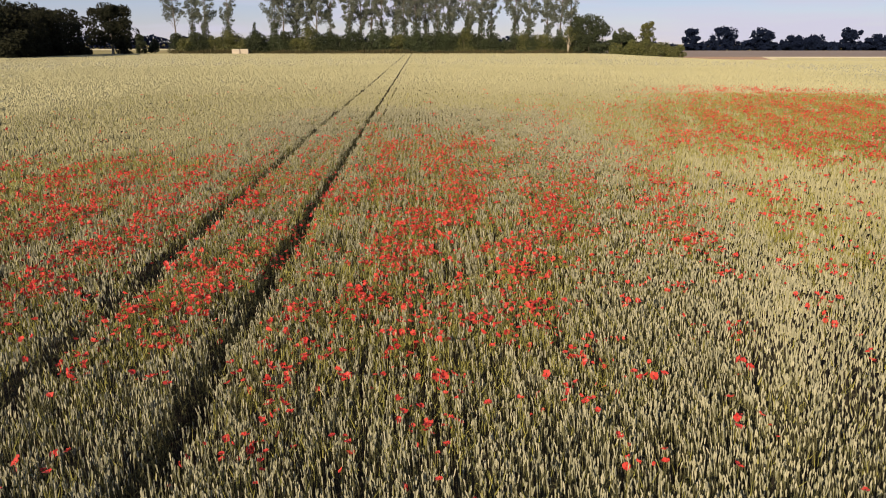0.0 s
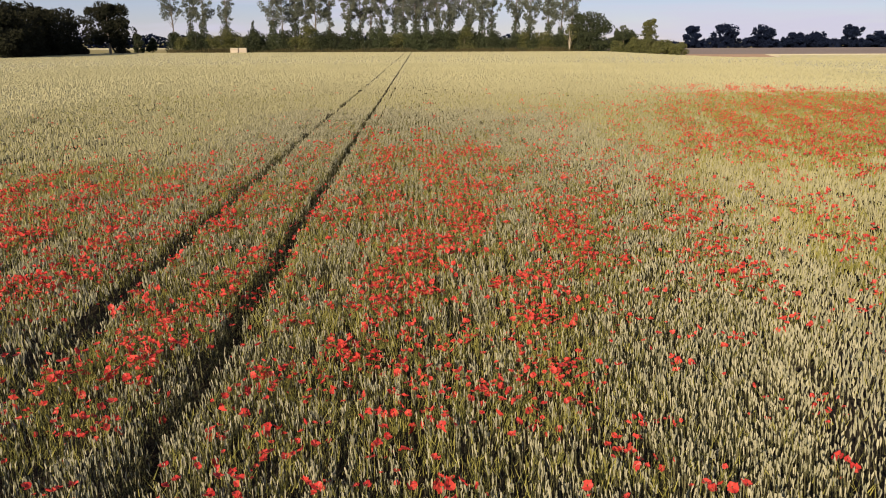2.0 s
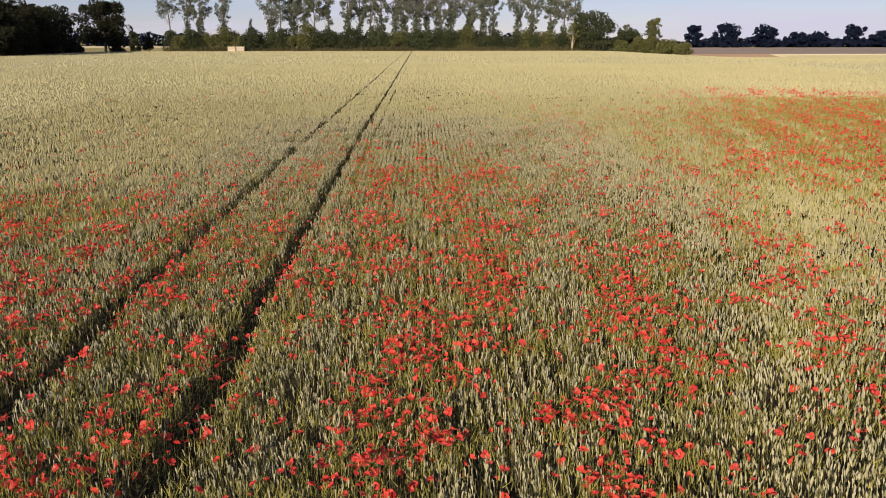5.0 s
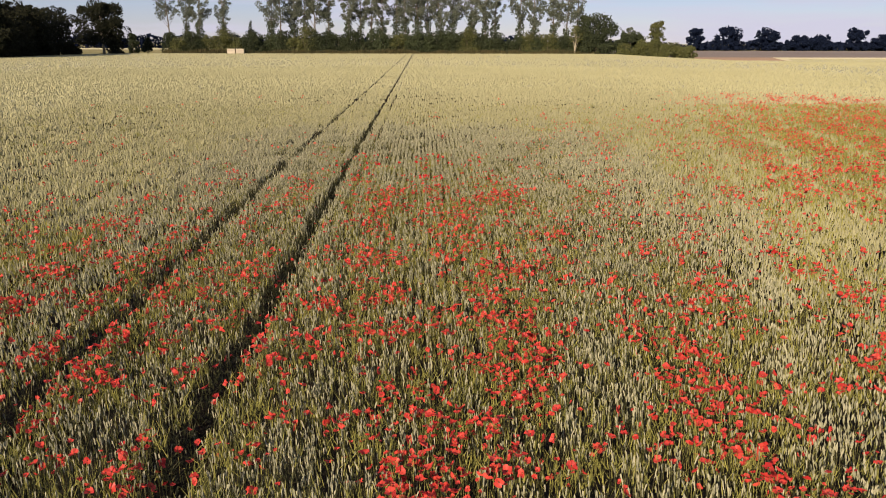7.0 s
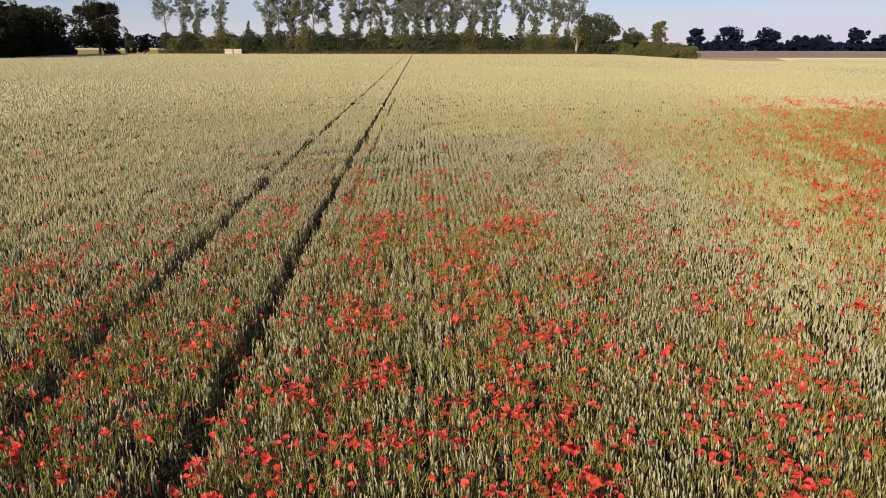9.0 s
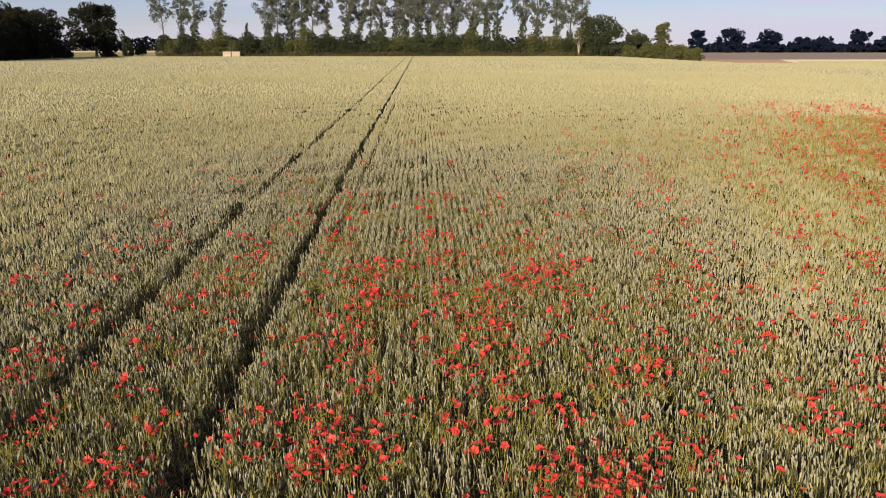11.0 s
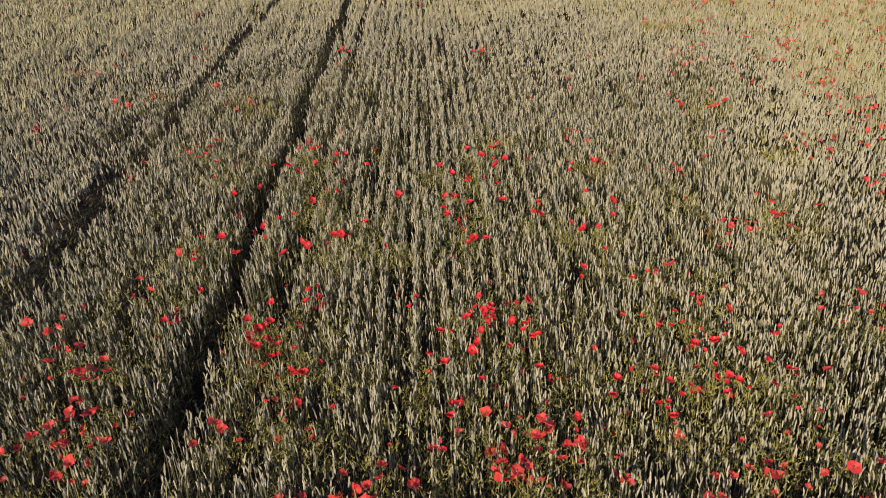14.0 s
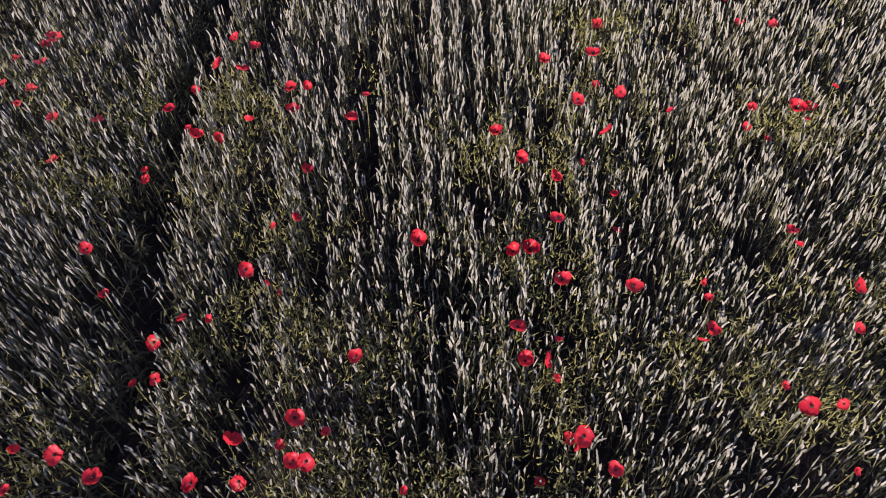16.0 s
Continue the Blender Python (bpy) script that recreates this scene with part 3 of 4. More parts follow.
# ---- poppies ----
def strewn():
    """Where flowers stand: chance families over the patches, the knots and those that stand alone."""
    px, py, at_knot = [], [], []
    n = int(64 * 62 * 40)
    x, y = rng.uniform(-18, 46, n), rng.uniform(1.5, 63.5, n)
    want = poppy_share(x, y) * np.clip(0.62 + 1.3 * soft_noise(x, y, 1.6, 41) + 0.9 * soft_noise(x, y, 0.6, 43), 0.03, 3.4)
    pick = rng.random(n) < 4.3 * want / 40 / 3.6
    for a, b in zip(x[pick], y[pick]):
        k = 1 + rng.poisson(2.6)
        px.append(a + rng.normal(0, 0.10, k))
        py.append(b + rng.normal(0, 0.12, k))
    for a, b, k in KNOTS + LATE_KNOTS:
        k = round(k * 1.4)
        px.append(a + rng.normal(0, 0.17, k))
        py.append(b + rng.normal(0, 0.17, k))
    px, py = np.concatenate(px), np.concatenate(py)
    clear = ~in_track(px, py, 0.16) | (rng.random(len(px)) < 0.15)
    alone = np.array(BY_TRACK + IN_ROWS)
    return np.concatenate([px[clear], alone[:, 0]]), np.concatenate([py[clear], alone[:, 1]])


PX, PY = strewn()
PZ = crop_height(PX, PY) + rng.normal(-0.005, 0.055, len(PX)) - np.where(in_track(PX, PY, 0.18), 0.14, 0) - np.where(PY > 30, 0.03, 0)
PR = rng.uniform(0.016, 0.042, len(PX))
# the three hundred along the middle of the drone's line are flowers of their own
order = np.argsort(np.where((PY > 24.6) & (PY < 31.0) & (np.abs(PX) < 4), -100 + np.abs(PX), np.abs(PX - 0.2) + np.where((PY > 4) & (PY < 24.6), 0, 50)))
single = np.zeros(len(PX), bool)
single[order[:300]] = True
PR[-len(BY_TRACK + IN_ROWS):] *= 1.3
PZ[-len(BY_TRACK + IN_ROWS):] += 0.045


def petal_points(r, lift, turn, seed):
    """One broad, rounded, crumpled petal: a fan of three rows."""
    g = np.random.default_rng(seed)
    pts = [(0, 0, 0)]
    for i, (reach, rise) in enumerate(((0.5, 0.25), (0.85, 0.62), (1.0, 1.0))):
        for k in range(7):
            a = turn + (k - 3) * 0.34 * (1 if i < 2 else 0.9)
            ruffle = g.uniform(-0.09, 0.09) * i
            rr = r * reach * (1 - 0.045 * abs(k - 3) ** 1.4 * (0.4 + 0.3 * i)) * (1 + g.uniform(-0.04, 0.04) * i)
            pts.append((rr * math.cos(a), rr * math.sin(a), r * (lift * rise + ruffle)))
    faces = [(0, 1 + k, 2 + k) for k in range(6)]
    for i in range(2):
        for k in range(6):
            p = 1 + i * 7 + k
            faces.append((p, p + 7, p + 8, p + 1))
    return np.array(pts, float), faces


petal_meshes = []
for s in range(4):
    pts, faces = petal_points(1.0, 0.30 + 0.16 * s, 0.0, 50 + s)
    heap = Heap()
    heap.add(pts[None], faces)
    petal_meshes.append(heap.mesh("petal", [PETAL_ONE], True))
heap = Heap()
heap.add(*tube([(0, 0, 0), (0, 0, 0.12), (0, 0, 0.24), (0, 0, 0.30)], [0.08, 0.17, 0.16, 0.05], 7))
heart_mesh = heap.mesh("seed_head", [POPPY_HEART], True)
heap = Heap()
heap.add(*tube([(0, 0, 0), (0.01, 0.0, -0.22), (0.0, 0.015, -0.50)], [0.0018, 0.002, 0.0024], 5))
stem_mesh = heap.mesh("stem", [HERB], True)

for i in np.flatnonzero(single):
    age = rng.random()
    poppy = thing("poppy", (PX[i], PY[i], PZ[i]),
                  "full-blown scarlet poppy with papery petals among wheat" if age < 0.75 else "half-open scarlet poppy cupped among wheat ears",
                  "flower", "poppies in the wheat", turn=rng.uniform(0, 360))
    lean, az = rng.normal(0, 34), rng.uniform(0, 360)
    tip = pose(0, 0, 0, 0, 0, az) @ pose(0, 0, 0, lean, 0, 0)
    size = PR[i]
    for k in range(4):
        o = part("petal", petal_meshes[(rng.integers(0, 2) if age < 0.75 else 3)], poppy)
        o.matrix_basis = tip @ pose(0, 0, 0.002 * k, 0, 0, 90 * k + rng.uniform(-12, 12)) @ Matrix.Diagonal((size * (1 if k % 2 else 0.9),) * 3 + (1,))
    o = part("seed_head", heart_mesh, poppy, "dark seed head")
    o.matrix_basis = tip @ Matrix.Diagonal((size,) * 3 + (1,))
    part("stem", stem_mesh, poppy, "thin hairy green stem")

rest = np.flatnonzero(~single)
flowers = Heap()
bloom, bloom_faces = [], []
for k in range(4):
    turn, lift = k * math.pi / 2, 0.45 if k % 2 else 0.7
    for reach, swing, rise in ((0.08, 0.0, 0.05), (0.90, -0.98, 0.7 * lift), (1.02, -0.50, 1.0 * lift), (1.05, 0.02, 0.9 * lift), (1.02, 0.50, 1.05 * lift), (0.90, 0.98, 0.7 * lift)):
        bloom.append((reach * math.cos(turn + swing), reach * math.sin(turn + swing), rise))
    bloom_faces += [(6 * k, 6 * k + m, 6 * k + m + 1) for m in range(1, 5)]
bloom = np.array(bloom)
bowl = np.array([(0, 0, 0)] + [(math.cos(k * math.pi / 3), math.sin(k * math.pi / 3), 0.55 + (0.3 if k % 2 else -0.16)) for k in range(6)])
bowl_faces = [(0, 1 + k, 1 + (k + 1) % 6) for k in range(6)]
n = len(rest)
a, b, u = turned(n, 0.75)
at = np.stack([PX[rest], PY[rest], PZ[rest]], 1)
remote = nearest_view(PX[rest], PY[rest]) > 11
size = PR[rest] * (1 + np.clip((nearest_view(PX[rest], PY[rest]) - 14) / 60, 0, 0.18))
for some, pattern, sides in ((~remote, bloom, bloom_faces), (remote, bowl, bowl_faces)):
    jit = 1 + rng.normal(0, 0.18, (some.sum(), len(pattern), 3))
    shape = pattern[None] * jit * size[some][:, None, None]
    flowers.add(at[some][:, None] + shape[..., :1] * a[some][:, None] + shape[..., 1:2] * b[some][:, None] + shape[..., 2:] * u[some][:, None], sides, 0)
near_at, near_u, near_r = at[~remote], u[~remote], size[~remote]
heart = np.array([(0.16, 0, 0.25), (-0.1, 0.14, 0.25), (-0.1, -0.14, 0.25), (0, 0, 0.0)])
flowers.add(near_at[:, None] + heart[None] * near_r[:, None, None] + near_u[:, None] * 0.004, [(0, 1, 2), (0, 3, 1), (1, 3, 2), (2, 3, 0)], 2)
at, n = at[~remote], (~remote).sum()
sw = rng.uniform(0, 6.28, n)
flat = np.stack([np.cos(sw), np.sin(sw), np.zeros(n)], 1) * 0.0018
flowers.add(np.stack([at - flat, at + flat, at + flat - [0, 0, 0.3], at - flat - [0, 0, 0.3]], 1), [(0, 1, 2, 3)], 1)
tagged(new("poppies", flowers.mesh("poppies", [PETAL, HERB, POPPY_HEART])), "scarlet field poppies scattered through the wheat", "flowers", kind="stuff")

# poppy leaves, buds and grassy weeds between the ears
herbs = Heap()
n = 2600000
x, y = rng.uniform(-18, 30, n), rng.uniform(1.5, 50, n)
d = nearest_view(x, y)
want = 2.0 * weedy(x, y) + np.clip(soft_noise(x, y, 1.3, 61) - 0.75, 0, 1) * 0.8 + 0.05
for a, b in BY_TRACK[::4] + IN_ROWS[::4]:
    want += 2.0 * np.exp(-((x - a) ** 2 + (y - b) ** 2) / 0.07)
want *= np.clip(0.55 + 0.9 * soft_noise(x, y, 0.5, 62), 0.05, 1.3)
keep = (rng.random(n) < want * np.where(d < 12.5, 0.62, 0.55)) & ~in_track(x, y, 0.15) & (np.abs(x) < 0.60 * (y + 1.7) + 1.2)
x, y, d = x[keep], y[keep], d[keep]
# by the end of the line each shoot shows its small feathery leaves
hero = (y > 22.5) & (y < 31.5) & (d < 9)
x, y, d = (np.concatenate([q[~hero], np.repeat(q[hero], 5)]) for q in (x, y, d))
fine = np.arange(len(x)) >= (~hero).sum()
n = len(x)
x, y = x + np.where(fine, rng.normal(0, 0.035, n), 0), y + np.where(fine, rng.normal(0, 0.035, n), 0)
az = rng.uniform(0, 2 * np.pi, n)
tall = crop_height(x, y) + rng.normal(0.0, 0.05, n) - np.where(fine, rng.uniform(0, 0.14, n), 0)
foot = np.stack([x, y, tall - np.where(fine, rng.uniform(0.015, 0.05, n), rng.uniform(0.07, 0.19, n))], 1)
sway = np.where(fine, 0.016, 0.04)
top = np.stack([x + rng.normal(0, sway), y + rng.normal(0, sway), tall], 1)
wide = np.stack([np.cos(az), np.sin(az), np.zeros(n)], 1) * (rng.uniform(0.003, 0.0068, n) * np.where(fine, 1.0, np.where(d < 12.5, 1, 2.3)))[:, None]
herbs.add(np.stack([foot - wide, foot + wide, top], 1), [(0, 1, 2)], 0)
bud = rng.random(n) < 0.03
bx, by, bz = top[bud].T
ears(herbs, bx, by, bz - 0.015, rng.uniform(0.014, 0.026, bud.sum()), rng.uniform(0.005, 0.008, bud.sum()), 0.5, SPINDLE)
tagged(new("weeds", herbs.mesh("weeds", [HERB])), "yellow-green poppy foliage and weeds among the wheat", "weeds", kind="stuff")


# ---- trees ----
def limbs(heap, base, height, radius, count, reach, start=0.4, lean=(0, 0), sides=7):
    """A tapered trunk with rising limbs; returns the limb ends."""
    steps = 6
    pts = [(base[0] + lean[0] * (k / steps) ** 1.5 + rng.normal(0, 0.08), base[1] + lean[1] * (k / steps) ** 1.5, base[2] + height * k / steps) for k in range(steps + 1)]
    heap.add(*tube(pts, [radius * (1 - 0.82 * k / steps) for k in range(steps + 1)], sides))
    ends = []
    for k in range(count):
        f = start + (0.97 - start) * (k + rng.random()) / count
        i = min(int(f * steps), steps - 1)
        p = np.array(pts[i]) + (np.array(pts[i + 1]) - np.array(pts[i])) * (f * steps - i)
        a = rng.uniform(0, 2 * np.pi)
        r = reach * (1.15 - 0.55 * f) * rng.uniform(0.6, 1.1)
        e = p + np.array([r * math.cos(a), r * math.sin(a), r * rng.uniform(0.5, 1.2)])
        m = (p + e) / 2 + [0, 0, 0.12 * r]
        heap.add(*tube([p, m, e], [radius * 0.30 * (1.1 - f), radius * 0.2 * (1.1 - f), 0.02], 5))
        ends += [m * 0.4 + e * 0.6, e]
    return np.array(ends), np.array(pts)


def poplar(at, height, ivy_height, leafiness, label):
    """A tall open poplar: steep limbs carry loose leaf clumps in a column; ivy wraps the trunk lower down."""
    t = thing("poplar_tree", at, label, "tree", "row of tall trees behind the field")
    wood, crown = Heap(), Heap()
    lean = rng.normal(0, 0.5)
    spine = np.array([(lean * (k / 7) ** 1.5 + rng.normal(0, 0.07), rng.normal(0, 0.05), height * k / 7) for k in range(8)])
    wood.add(*tube(spine, [0.27 * (1 - 0.85 * k / 7) for k in range(8)], 6))
    for k in range(40):
        f = 0.30 + 0.66 * (k + rng.random()) / 40
        p = np.array([np.interp(f * height, spine[:, 2], spine[:, i]) for i in range(3)])
        a, r = rng.uniform(0, 2 * np.pi), rng.uniform(1.4, 4.0) * (1.15 - 0.5 * f)
        way = np.array([math.cos(a), math.sin(a), rng.uniform(0.9, 1.9)])
        knee, tip = p + way * r * 0.5 + [0, 0, -0.15 * r], p + way * r
        wood.add(*tube([p, knee, tip], [0.08 * (1.15 - f), 0.05 * (1.15 - f), 0.012], 4))
        for c, some in ((knee, 0.35), (knee * 0.4 + tip * 0.6, 0.7), (tip, 0.95)):
            if rng.random() < some:
                q = rng.uniform(0.5, 1.1)
                sprays(crown, clump_points(int(40 * leafiness * q * q + 10), c, (q * 1.15, q * 1.15, q * 0.95), 0.15), 0.23)
    part("trunk", wood.mesh("trunk", [BARK], True), t)
    part("crown", crown.mesh("crown", [POPLAR_LEAF]), t, "thin grey-green leaf clumps")
    if ivy_height > 0:
        ivy = Heap()
        z = 0.6
        while z < ivy_height:
            f = z / ivy_height
            r = (2.2 - 1.25 * f) * rng.uniform(0.65, 1.2)
            c = np.array([np.interp(z, spine[:, 2], spine[:, 0]), 0, z]) + [rng.normal(0, 0.22), rng.normal(0, 0.2), 0]
            sprays(ivy, clump_points(int(90 * r + 20), c, (r, r, 0.9), 0.5), 0.2)
            z += 0.62
        part("ivy", ivy.mesh("ivy", [IVY_LEAF]), t, "dark ivy wrapping the trunk")
    return t


def bush(name, at, width, height, leaf, size, label, group="", depth=None, density=1.0, stems=True):
    """A rounded shrub of many overlapping leaf clumps on a few stems."""
    t = thing(name, at, label, "bush", group)
    depth = depth or width
    if stems:
        wood = Heap()
        for k in range(4):
            a = k * 1.57 + rng.uniform(-0.5, 0.5)
            wood.add(*tube([(0.1 * math.cos(a), 0.1 * math.sin(a), 0), (width * 0.15 * math.cos(a), depth * 0.15 * math.sin(a), height * 0.45), (width * 0.28 * math.cos(a), depth * 0.28 * math.sin(a), height * 0.8)], [0.07, 0.05, 0.015], 5))
        part("stems", wood.mesh("stems", [BARK], True), t)
    crown = Heap()
    for k in range(int(16 + width * 2)):
        a, f = rng.uniform(0, 2 * np.pi), rng.random() ** 0.6
        z = height * rng.uniform(0.12, 0.92)
        slim = math.sqrt(max(0.05, 1 - (z / height) ** 2.2))
        c = (width / 2 * f * slim * math.cos(a) * 0.85, depth / 2 * f * slim * math.sin(a) * 0.85, z)
        r = rng.uniform(0.16, 0.30) * min(width, height)
        sprays(crown, clump_points(int(150 * density * r ** 0.8), c, (r, r, r * 0.8), 0.5), size)
    part("crown", crown.mesh("crown", [leaf]), t)
    return t


def broad_tree(name, at, width, height, trunk_height, leaf, bark, size, count, label, group="", per_clump=120):
    """A broad round-headed tree with a bole, limbs and a crown of clumps."""
    t = thing(name, at, label, "tree", group)
    wood = Heap()
    ends, spine = limbs(wood, (0, 0, 0), height * 0.8, 0.03 * height, 12, width * 0.34, trunk_height / height)
    part("trunk", wood.mesh("trunk", [bark], True), t)
    crown = Heap()
    for k in range(count):
        a, f = rng.uniform(0, 2 * np.pi), rng.random() ** 0.5
        z = rng.uniform(trunk_height, height * 0.93)
        g = (z - trunk_height) / (height - trunk_height)
        slim = math.sqrt(max(0.06, 1 - abs(2 * g - 0.75) ** 2.4 / 1.9))
        r = rng.uniform(0.07, 0.15) * width
        c = ((width / 2 - r * 0.7) * f * slim * math.cos(a), (width / 2 - r * 0.7) * f * slim * math.sin(a), z)
        sprays(crown, clump_points(per_clump, c, (r, r, r * 0.75), 0.45), size)
    part("crown", crown.mesh("crown", [leaf]), t)
    return t


# the row of ivy-clad poplars behind the far hedge
ROW_X = (-75.2, -70.3, -66.0, -58.9, -44.9, -41.7, -38.0, -35.0, -31.5, -27.9, -21.3, -17.9, -14.7, -11.1, -7.2, -4.3, -0.5, 2.5, 6.4, 9.6, 15.7, 19.8, 22.8, 30.4, 34.3, 41.1, 44.5, 47.8)
IVY_Z = (0, 9, 10, 9.5, 10.5, 7, 12, 6, 7, 8, 11, 9, 8, 11, 12.5, 11, 12, 11, 13, 14, 12, 12, 11, 10, 11, 9.5, 8, 6)
for k, (tx, iz) in enumerate(zip(ROW_X, IVY_Z)):
    poplar((tx, 253 + 1.5 * math.sin(k * 2.3), 0), rng.uniform(23, 27), iz, rng.uniform(1.6, 2.5),
           "tall sparse poplar, its trunk wrapped in dark ivy" if iz else "tall bare-stemmed poplar with a thin crown")

# the overgrown hedge below them
hx = -75.0
while hx < 52:
    w = rng.uniform(4.0, 6.5)
    tall = rng.choice([5.0, 5.8, 6.4, 7.4, 8.6]) * rng.uniform(0.9, 1.08)
    if -57 < hx < -48:
        tall = 4.6
    bush("hedge_bush", (hx, 251.0 + rng.uniform(-0.5, 1.2), 0), w * 1.25, tall, [HEDGE_LEAF, HEDGE_LEAF, IVY_LEAF, OLIVE_LEAF][rng.integers(0, 4)], 0.2, "dense dark green hedge bush below the poplars", "overgrown hedge", depth=4.6, density=0.75)
    hx += w * 0.6
bush("spire_bush", (-50.5, 250.5, 0), 7.5, 6.8, HEDGE_LEAF, 0.2, "dark evergreen bush with a pointed top", "overgrown hedge", density=1.6)
spire = thing("conifer", (-50.4, 250.0, 0), "narrow dark conifer with a pointed top in the hedge", "tree", "overgrown hedge")
wood, leaves = Heap(), Heap()
wood.add(*tube([(0, 0, 0), (0, 0, 5), (0, 0, 9.6)], [0.16, 0.1, 0.02], 6))
for z in np.arange(1.5, 9.9, 0.45):
    r = 0.25 + 1.5 * (1 - z / 10.2)
    sprays(leaves, clump_points(int(60 * r + 14), (rng.normal(0, 0.08), 0, z), (r, r, 0.5), 0.4), 0.2)
part("trunk", wood.mesh("trunk", [BARK], True), spire)
part("crown", leaves.mesh("crown", [HEDGE_LEAF]), spire)
# rough grass margin along the hedge foot, with brambles in it
margin = Heap()
n = 16000
x, y = rng.uniform(-76, 54, n), rng.uniform(246.9, 248.8, n)
foot = np.stack([x, y, np.zeros(n)], 1)
az = rng.uniform(0, 2 * np.pi, n)
wide = np.stack([np.cos(az), np.sin(az), np.zeros(n)], 1) * rng.uniform(0.10, 0.24, n)[:, None]
top = foot + np.stack([rng.normal(0, 0.25, n), rng.normal(0, 0.2, n), (1.55 + 0.35 * soft_noise(x, y, 9.0, 77)) * rng.uniform(0.6, 1.15, n)], 1)
margin.add(np.stack([foot - wide, foot + wide, top], 1), [(0, 1, 2)], 0)
n = 3500
x = rng.uniform(-76, 54, n)
low = soft_noise(x, x, 14.0, 78) > 0.25
sprays(margin, np.stack([x, rng.uniform(246.9, 248.6, n), rng.uniform(0.1, 1.7, n)], 1)[low], 0.22, 1)
tagged(new("field_margin", margin.mesh("field_margin", [MARGIN, HEDGE_LEAF])), "rough brown-green grass and brambles along the hedge foot", "grass", kind="stuff")

# pale forked tree and the rounded trees at the hedge's end
forked = thing("pale_tree", (46.4, 247.6, 0), "thin tree with pale forked stems before the hedge", "tree")
wood, leaves = Heap(), Heap()
for k, (out, tall) in enumerate(((-1.1, 6.2), (-0.35, 8.4), (0.5, 7.4), (1.3, 6.0))):
    back = rng.normal(0, 0.4)
    wood.add(*tube([(0.08 * k - 0.12, 0, 0), (out * 0.10, back * 0.2, tall * 0.3), (out * 0.45 + 0.1, back * 0.6, tall * 0.62), (out, back, tall)], [0.11, 0.09, 0.06, 0.02], 6))
    for c in ((out, back, tall), (out * 1.2, back, tall * 0.86), (out * 0.7, back, tall * 0.74)):
        sprays(leaves, clump_points(60, c, (0.75, 0.75, 0.6), 0.2), 0.17)
part("trunk", wood.mesh("trunk", [PALE_BARK], True), forked, "pale grey forked stems")
part("crown", leaves.mesh("crown", [OLIVE_LEAF]), forked)
broad_tree("round_tree", (53.2, 249, 0), 16.0, 12.0, 0.6, HEDGE_LEAF, BARK, 0.24, 120, "dense rounded dark green tree at the hedge's end")
broad_tree("slim_tree", on(63.8, 252), 6.0, 9.4, 0.8, POPLAR_LEAF, BARK, 0.22, 40, "slender grey-green tree beside the rounded one", per_clump=80)
broad_tree("slim_tree", on(71.6, 250), 6.0, 12.0, 0.8, OLIVE_LEAF, BARK, 0.2, 130, "slender tree with a narrow olive crown", per_clump=80)
broad_tree("low_tree", on(62.6, 246), 10.0, 7.2, 0.5, HEDGE_LEAF, BARK, 0.24, 70, "low spreading green tree beside the wheat")
for bx, by, bw, bh in ((60.2, 243, 5.0, 4.0), (64.8, 241, 5.2, 5.0), (68.6, 242, 5.4, 5.4), (71.6, 240, 4.6, 4.6), (74.2, 242, 5.2, 5.2), (76.6, 240, 4.2, 4.4), (78.6, 239, 3.8, 4.8)):
    bush("field_bush", on(bx, by), bw, bh, OLIVE_LEAF, 0.18, "olive green bush on the edge of the wheat", "bushes along the field edge", density=1.3)

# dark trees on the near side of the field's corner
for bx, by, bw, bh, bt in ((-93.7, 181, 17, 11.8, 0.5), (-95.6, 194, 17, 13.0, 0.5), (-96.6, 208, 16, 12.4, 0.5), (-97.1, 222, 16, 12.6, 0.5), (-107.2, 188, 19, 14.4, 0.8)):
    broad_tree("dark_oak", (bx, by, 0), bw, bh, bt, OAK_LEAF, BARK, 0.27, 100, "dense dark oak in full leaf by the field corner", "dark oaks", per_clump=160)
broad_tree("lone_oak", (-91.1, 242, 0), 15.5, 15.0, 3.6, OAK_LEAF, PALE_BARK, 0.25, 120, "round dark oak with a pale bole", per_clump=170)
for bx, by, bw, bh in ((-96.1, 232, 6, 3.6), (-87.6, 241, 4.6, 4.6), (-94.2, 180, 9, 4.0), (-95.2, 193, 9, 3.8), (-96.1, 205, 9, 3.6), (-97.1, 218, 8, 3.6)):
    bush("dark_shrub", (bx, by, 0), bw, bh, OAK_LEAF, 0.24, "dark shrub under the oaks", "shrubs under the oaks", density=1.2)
bush("cone_bush", (-89.5, 262, 0), 3.6, 6.8, HEDGE_LEAF, 0.2, "small upright dark green conifer on rough grass", "pair of upright bushes", density=1.5)
bush("cone_bush", (-85.2, 262, 0), 3.2, 5.2, HEDGE_LEAF, 0.2, "small rounded dark green bush on rough grass", "pair of upright bushes", density=1.5)

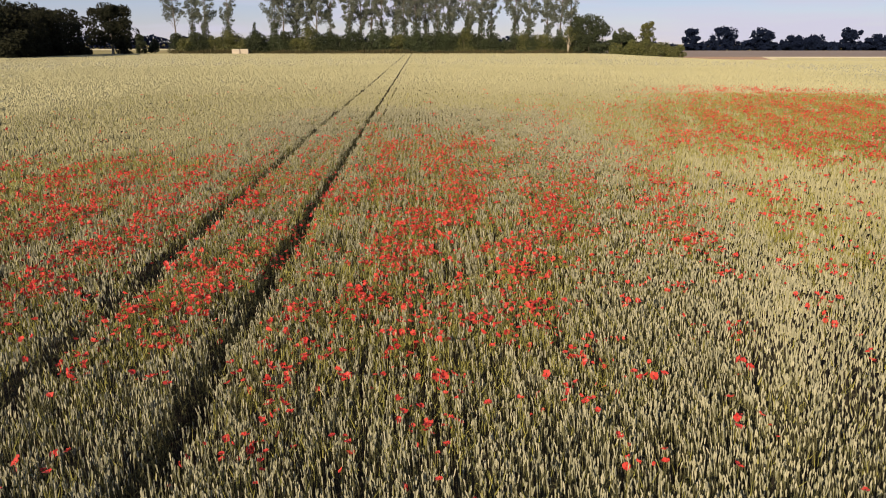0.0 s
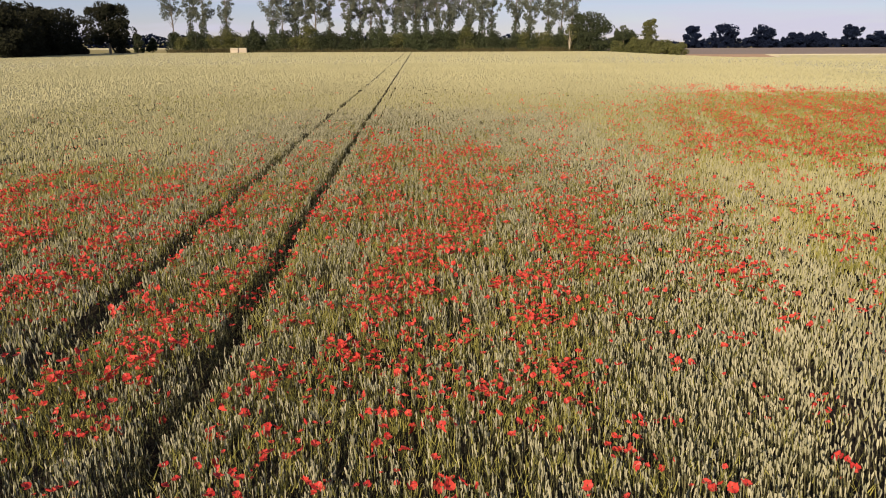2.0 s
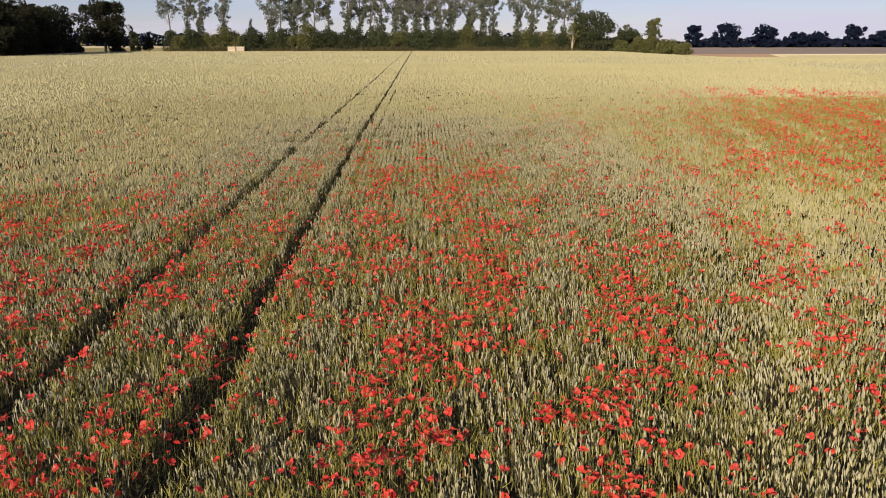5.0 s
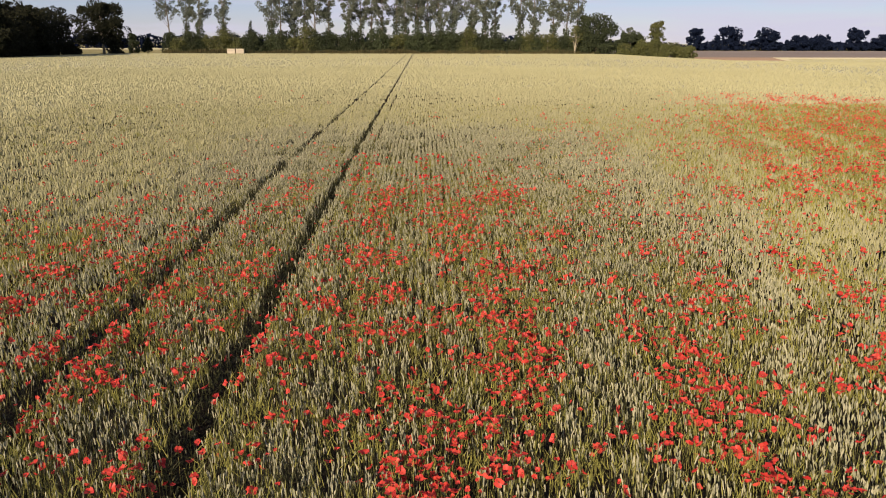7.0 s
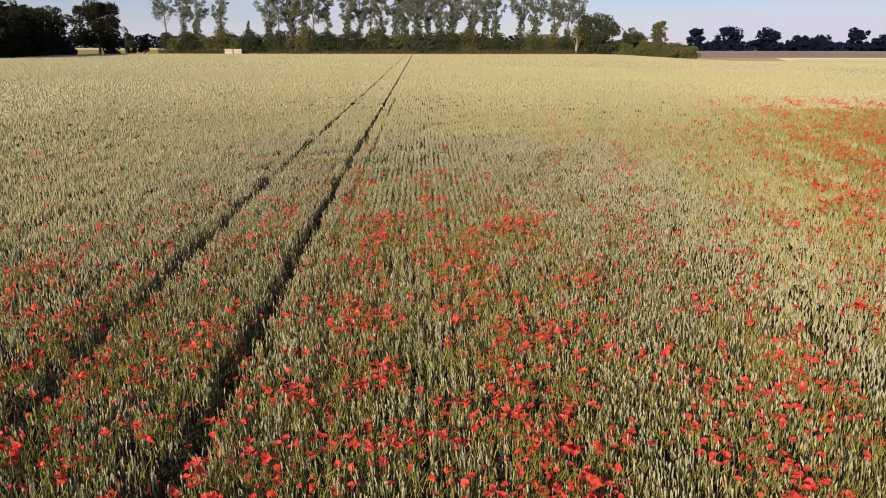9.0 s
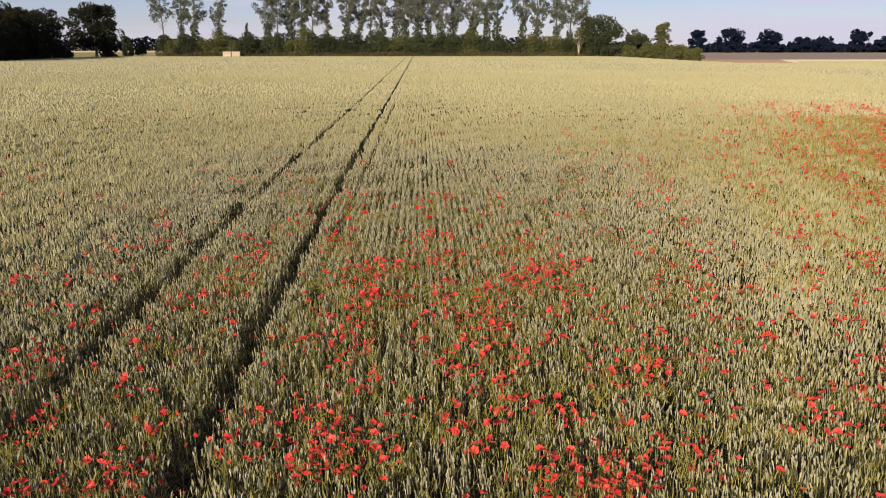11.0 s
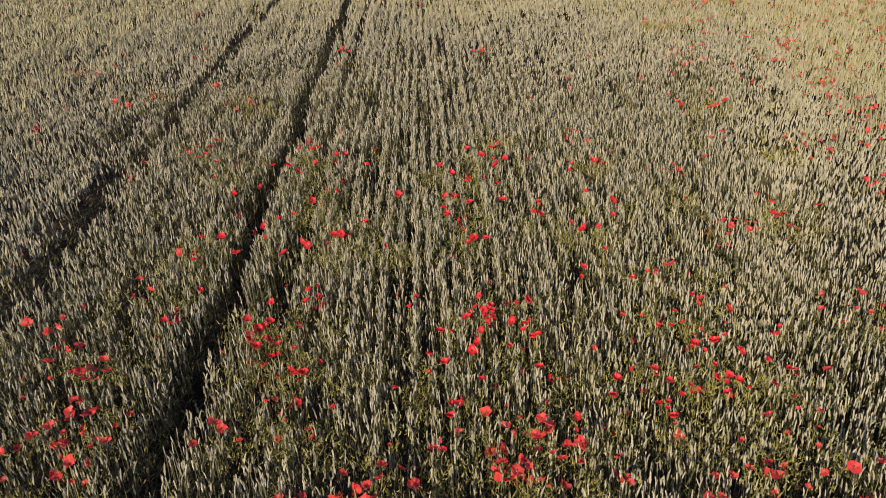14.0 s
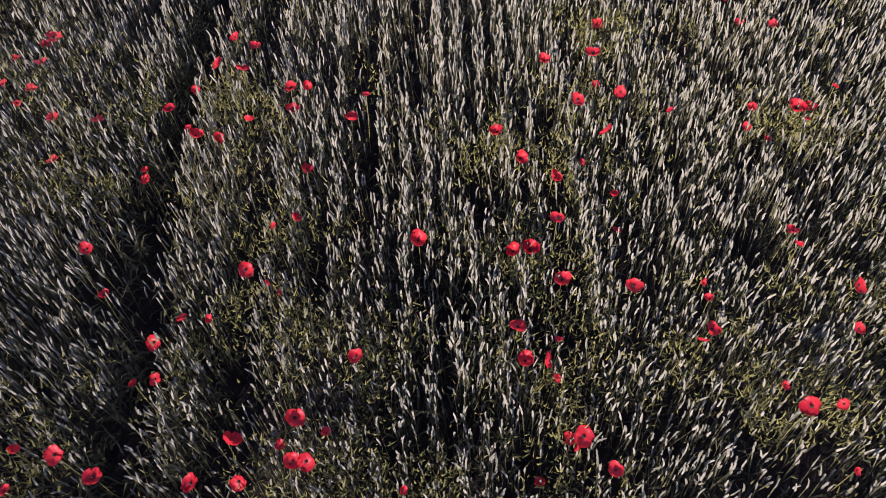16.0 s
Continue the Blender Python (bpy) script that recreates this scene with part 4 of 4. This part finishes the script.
# woods on the horizon, with the haze tinted into their leaves
woods = Heap()
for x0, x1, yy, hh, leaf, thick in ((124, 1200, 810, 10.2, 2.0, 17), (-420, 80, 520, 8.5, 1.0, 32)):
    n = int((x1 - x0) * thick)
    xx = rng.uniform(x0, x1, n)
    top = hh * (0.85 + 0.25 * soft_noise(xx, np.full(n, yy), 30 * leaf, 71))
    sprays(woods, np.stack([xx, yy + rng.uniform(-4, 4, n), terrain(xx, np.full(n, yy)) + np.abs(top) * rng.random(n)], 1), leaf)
tagged(new("far_woods", woods.mesh("far_woods", [HAZED_LEAF])), "dark line of distant woods on the horizon, haze blue in the colour", "woods", kind="stuff")
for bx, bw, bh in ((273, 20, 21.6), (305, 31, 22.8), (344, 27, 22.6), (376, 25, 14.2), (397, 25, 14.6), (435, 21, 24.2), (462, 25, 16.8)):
    broad_tree("far_tree", on(bx, 800), bw, bh, 2.0, HAZED_LEAF, HAZED_LEAF, 1.05, 60, "dark rounded tree standing in the distant tree line, haze blue in the colour", "trees of the far line", per_clump=60)


# ---- fields beyond ----
def plot(name, corners, lift, material, label):
    """A field of its own, laid on the ground between four corners."""
    u, v = np.meshgrid(np.linspace(0, 1, 17), np.linspace(0, 1, 17))
    (ax, ay), (bx, by), (cx, cy), (dx, dy) = corners
    X = (ax * (1 - u) + bx * u) * (1 - v) + (dx * (1 - u) + cx * u) * v
    Y = (ay * (1 - u) + by * u) * (1 - v) + (dy * (1 - u) + cy * u) * v
    idx = np.arange(X.size).reshape(X.shape)
    quads = np.stack([idx[:-1, :-1], idx[:-1, 1:], idx[1:, 1:], idx[1:, :-1]], -1).reshape(-1, 4)
    ob = new(name, mesh_of(name, np.stack([X, Y, terrain(X, Y) + lift], -1).reshape(-1, 3), [(quads, 0)], [material], True))
    return tagged(ob, label, "field", kind="structure")


plot("fallow_field", [(58, 239), (110, 238), (130, 300), (80, 300)], 0.10, FALLOW, "reddish-brown bare ground beyond the bushes")
plot("stubble_strip", [(110, 238), (420, 285), (420, 300), (130, 300)], 0.12, STUBBLE, "pale stubble strip beyond the wheat")
plot("ploughed_field", [(60, 300), (420, 300), (560, 388), (75, 388)], 0.11, PLOUGHED, "grey-brown ploughed strip before the far woods")
plot("pale_field", [(-330, 420), (-70, 420), (-60, 512), (-420, 512)], 0.06, STUBBLE, "pale stubble field beyond the oaks")


# ---- pale field bins by the hedge ----
def cube_mesh(name, size, material):
    bm = bmesh.new()
    bmesh.ops.create_cube(bm, size=1)
    for v in bm.verts:
        v.co = Vector((v.co.x * size[0], v.co.y * size[1], (v.co.z + 0.5) * size[2]))
    bmesh.ops.bevel(bm, geom=bm.edges[:], offset=min(size) * 0.15, segments=1, affect="EDGES")
    me = bpy.data.meshes.new(name)
    bm.to_mesh(me)
    bm.free()
    me.materials.append(material)
    return me


plank = cube_mesh("plank", (2.25, 0.05, 0.30), BOARD)
end_plank = cube_mesh("end_plank", (0.05, 1.5, 0.30), BOARD)
corner = cube_mesh("corner_post", (0.1, 0.1, 1.95), BOARD)
runner = cube_mesh("runner", (2.3, 0.14, 0.12), OLD_WOOD)
bin_ = thing("field_bin", (-55.4, 245.8, 0), "large pale wooden field bin standing before the hedge", "bin", "pair of field bins")
for s in (-1, 1):
    part("runner", runner, bin_, "weathered base runner").matrix_basis = pose(0, 0.6 * s, 0)
    for k in range(6):
        part("plank", plank, bin_).matrix_basis = pose(0, 0.72 * s, 0.13 + 0.31 * k)
        part("end_plank", end_plank, bin_).matrix_basis = pose(1.1 * s, 0, 0.13 + 0.31 * k)
    for r in (-1, 1):
        part("corner_post", corner, bin_).matrix_basis = pose(1.06 * s, 0.66 * r, 0.1)
copy_thing(bin_, pose(-52.9, 245.9, 0, 0, 0, 4))
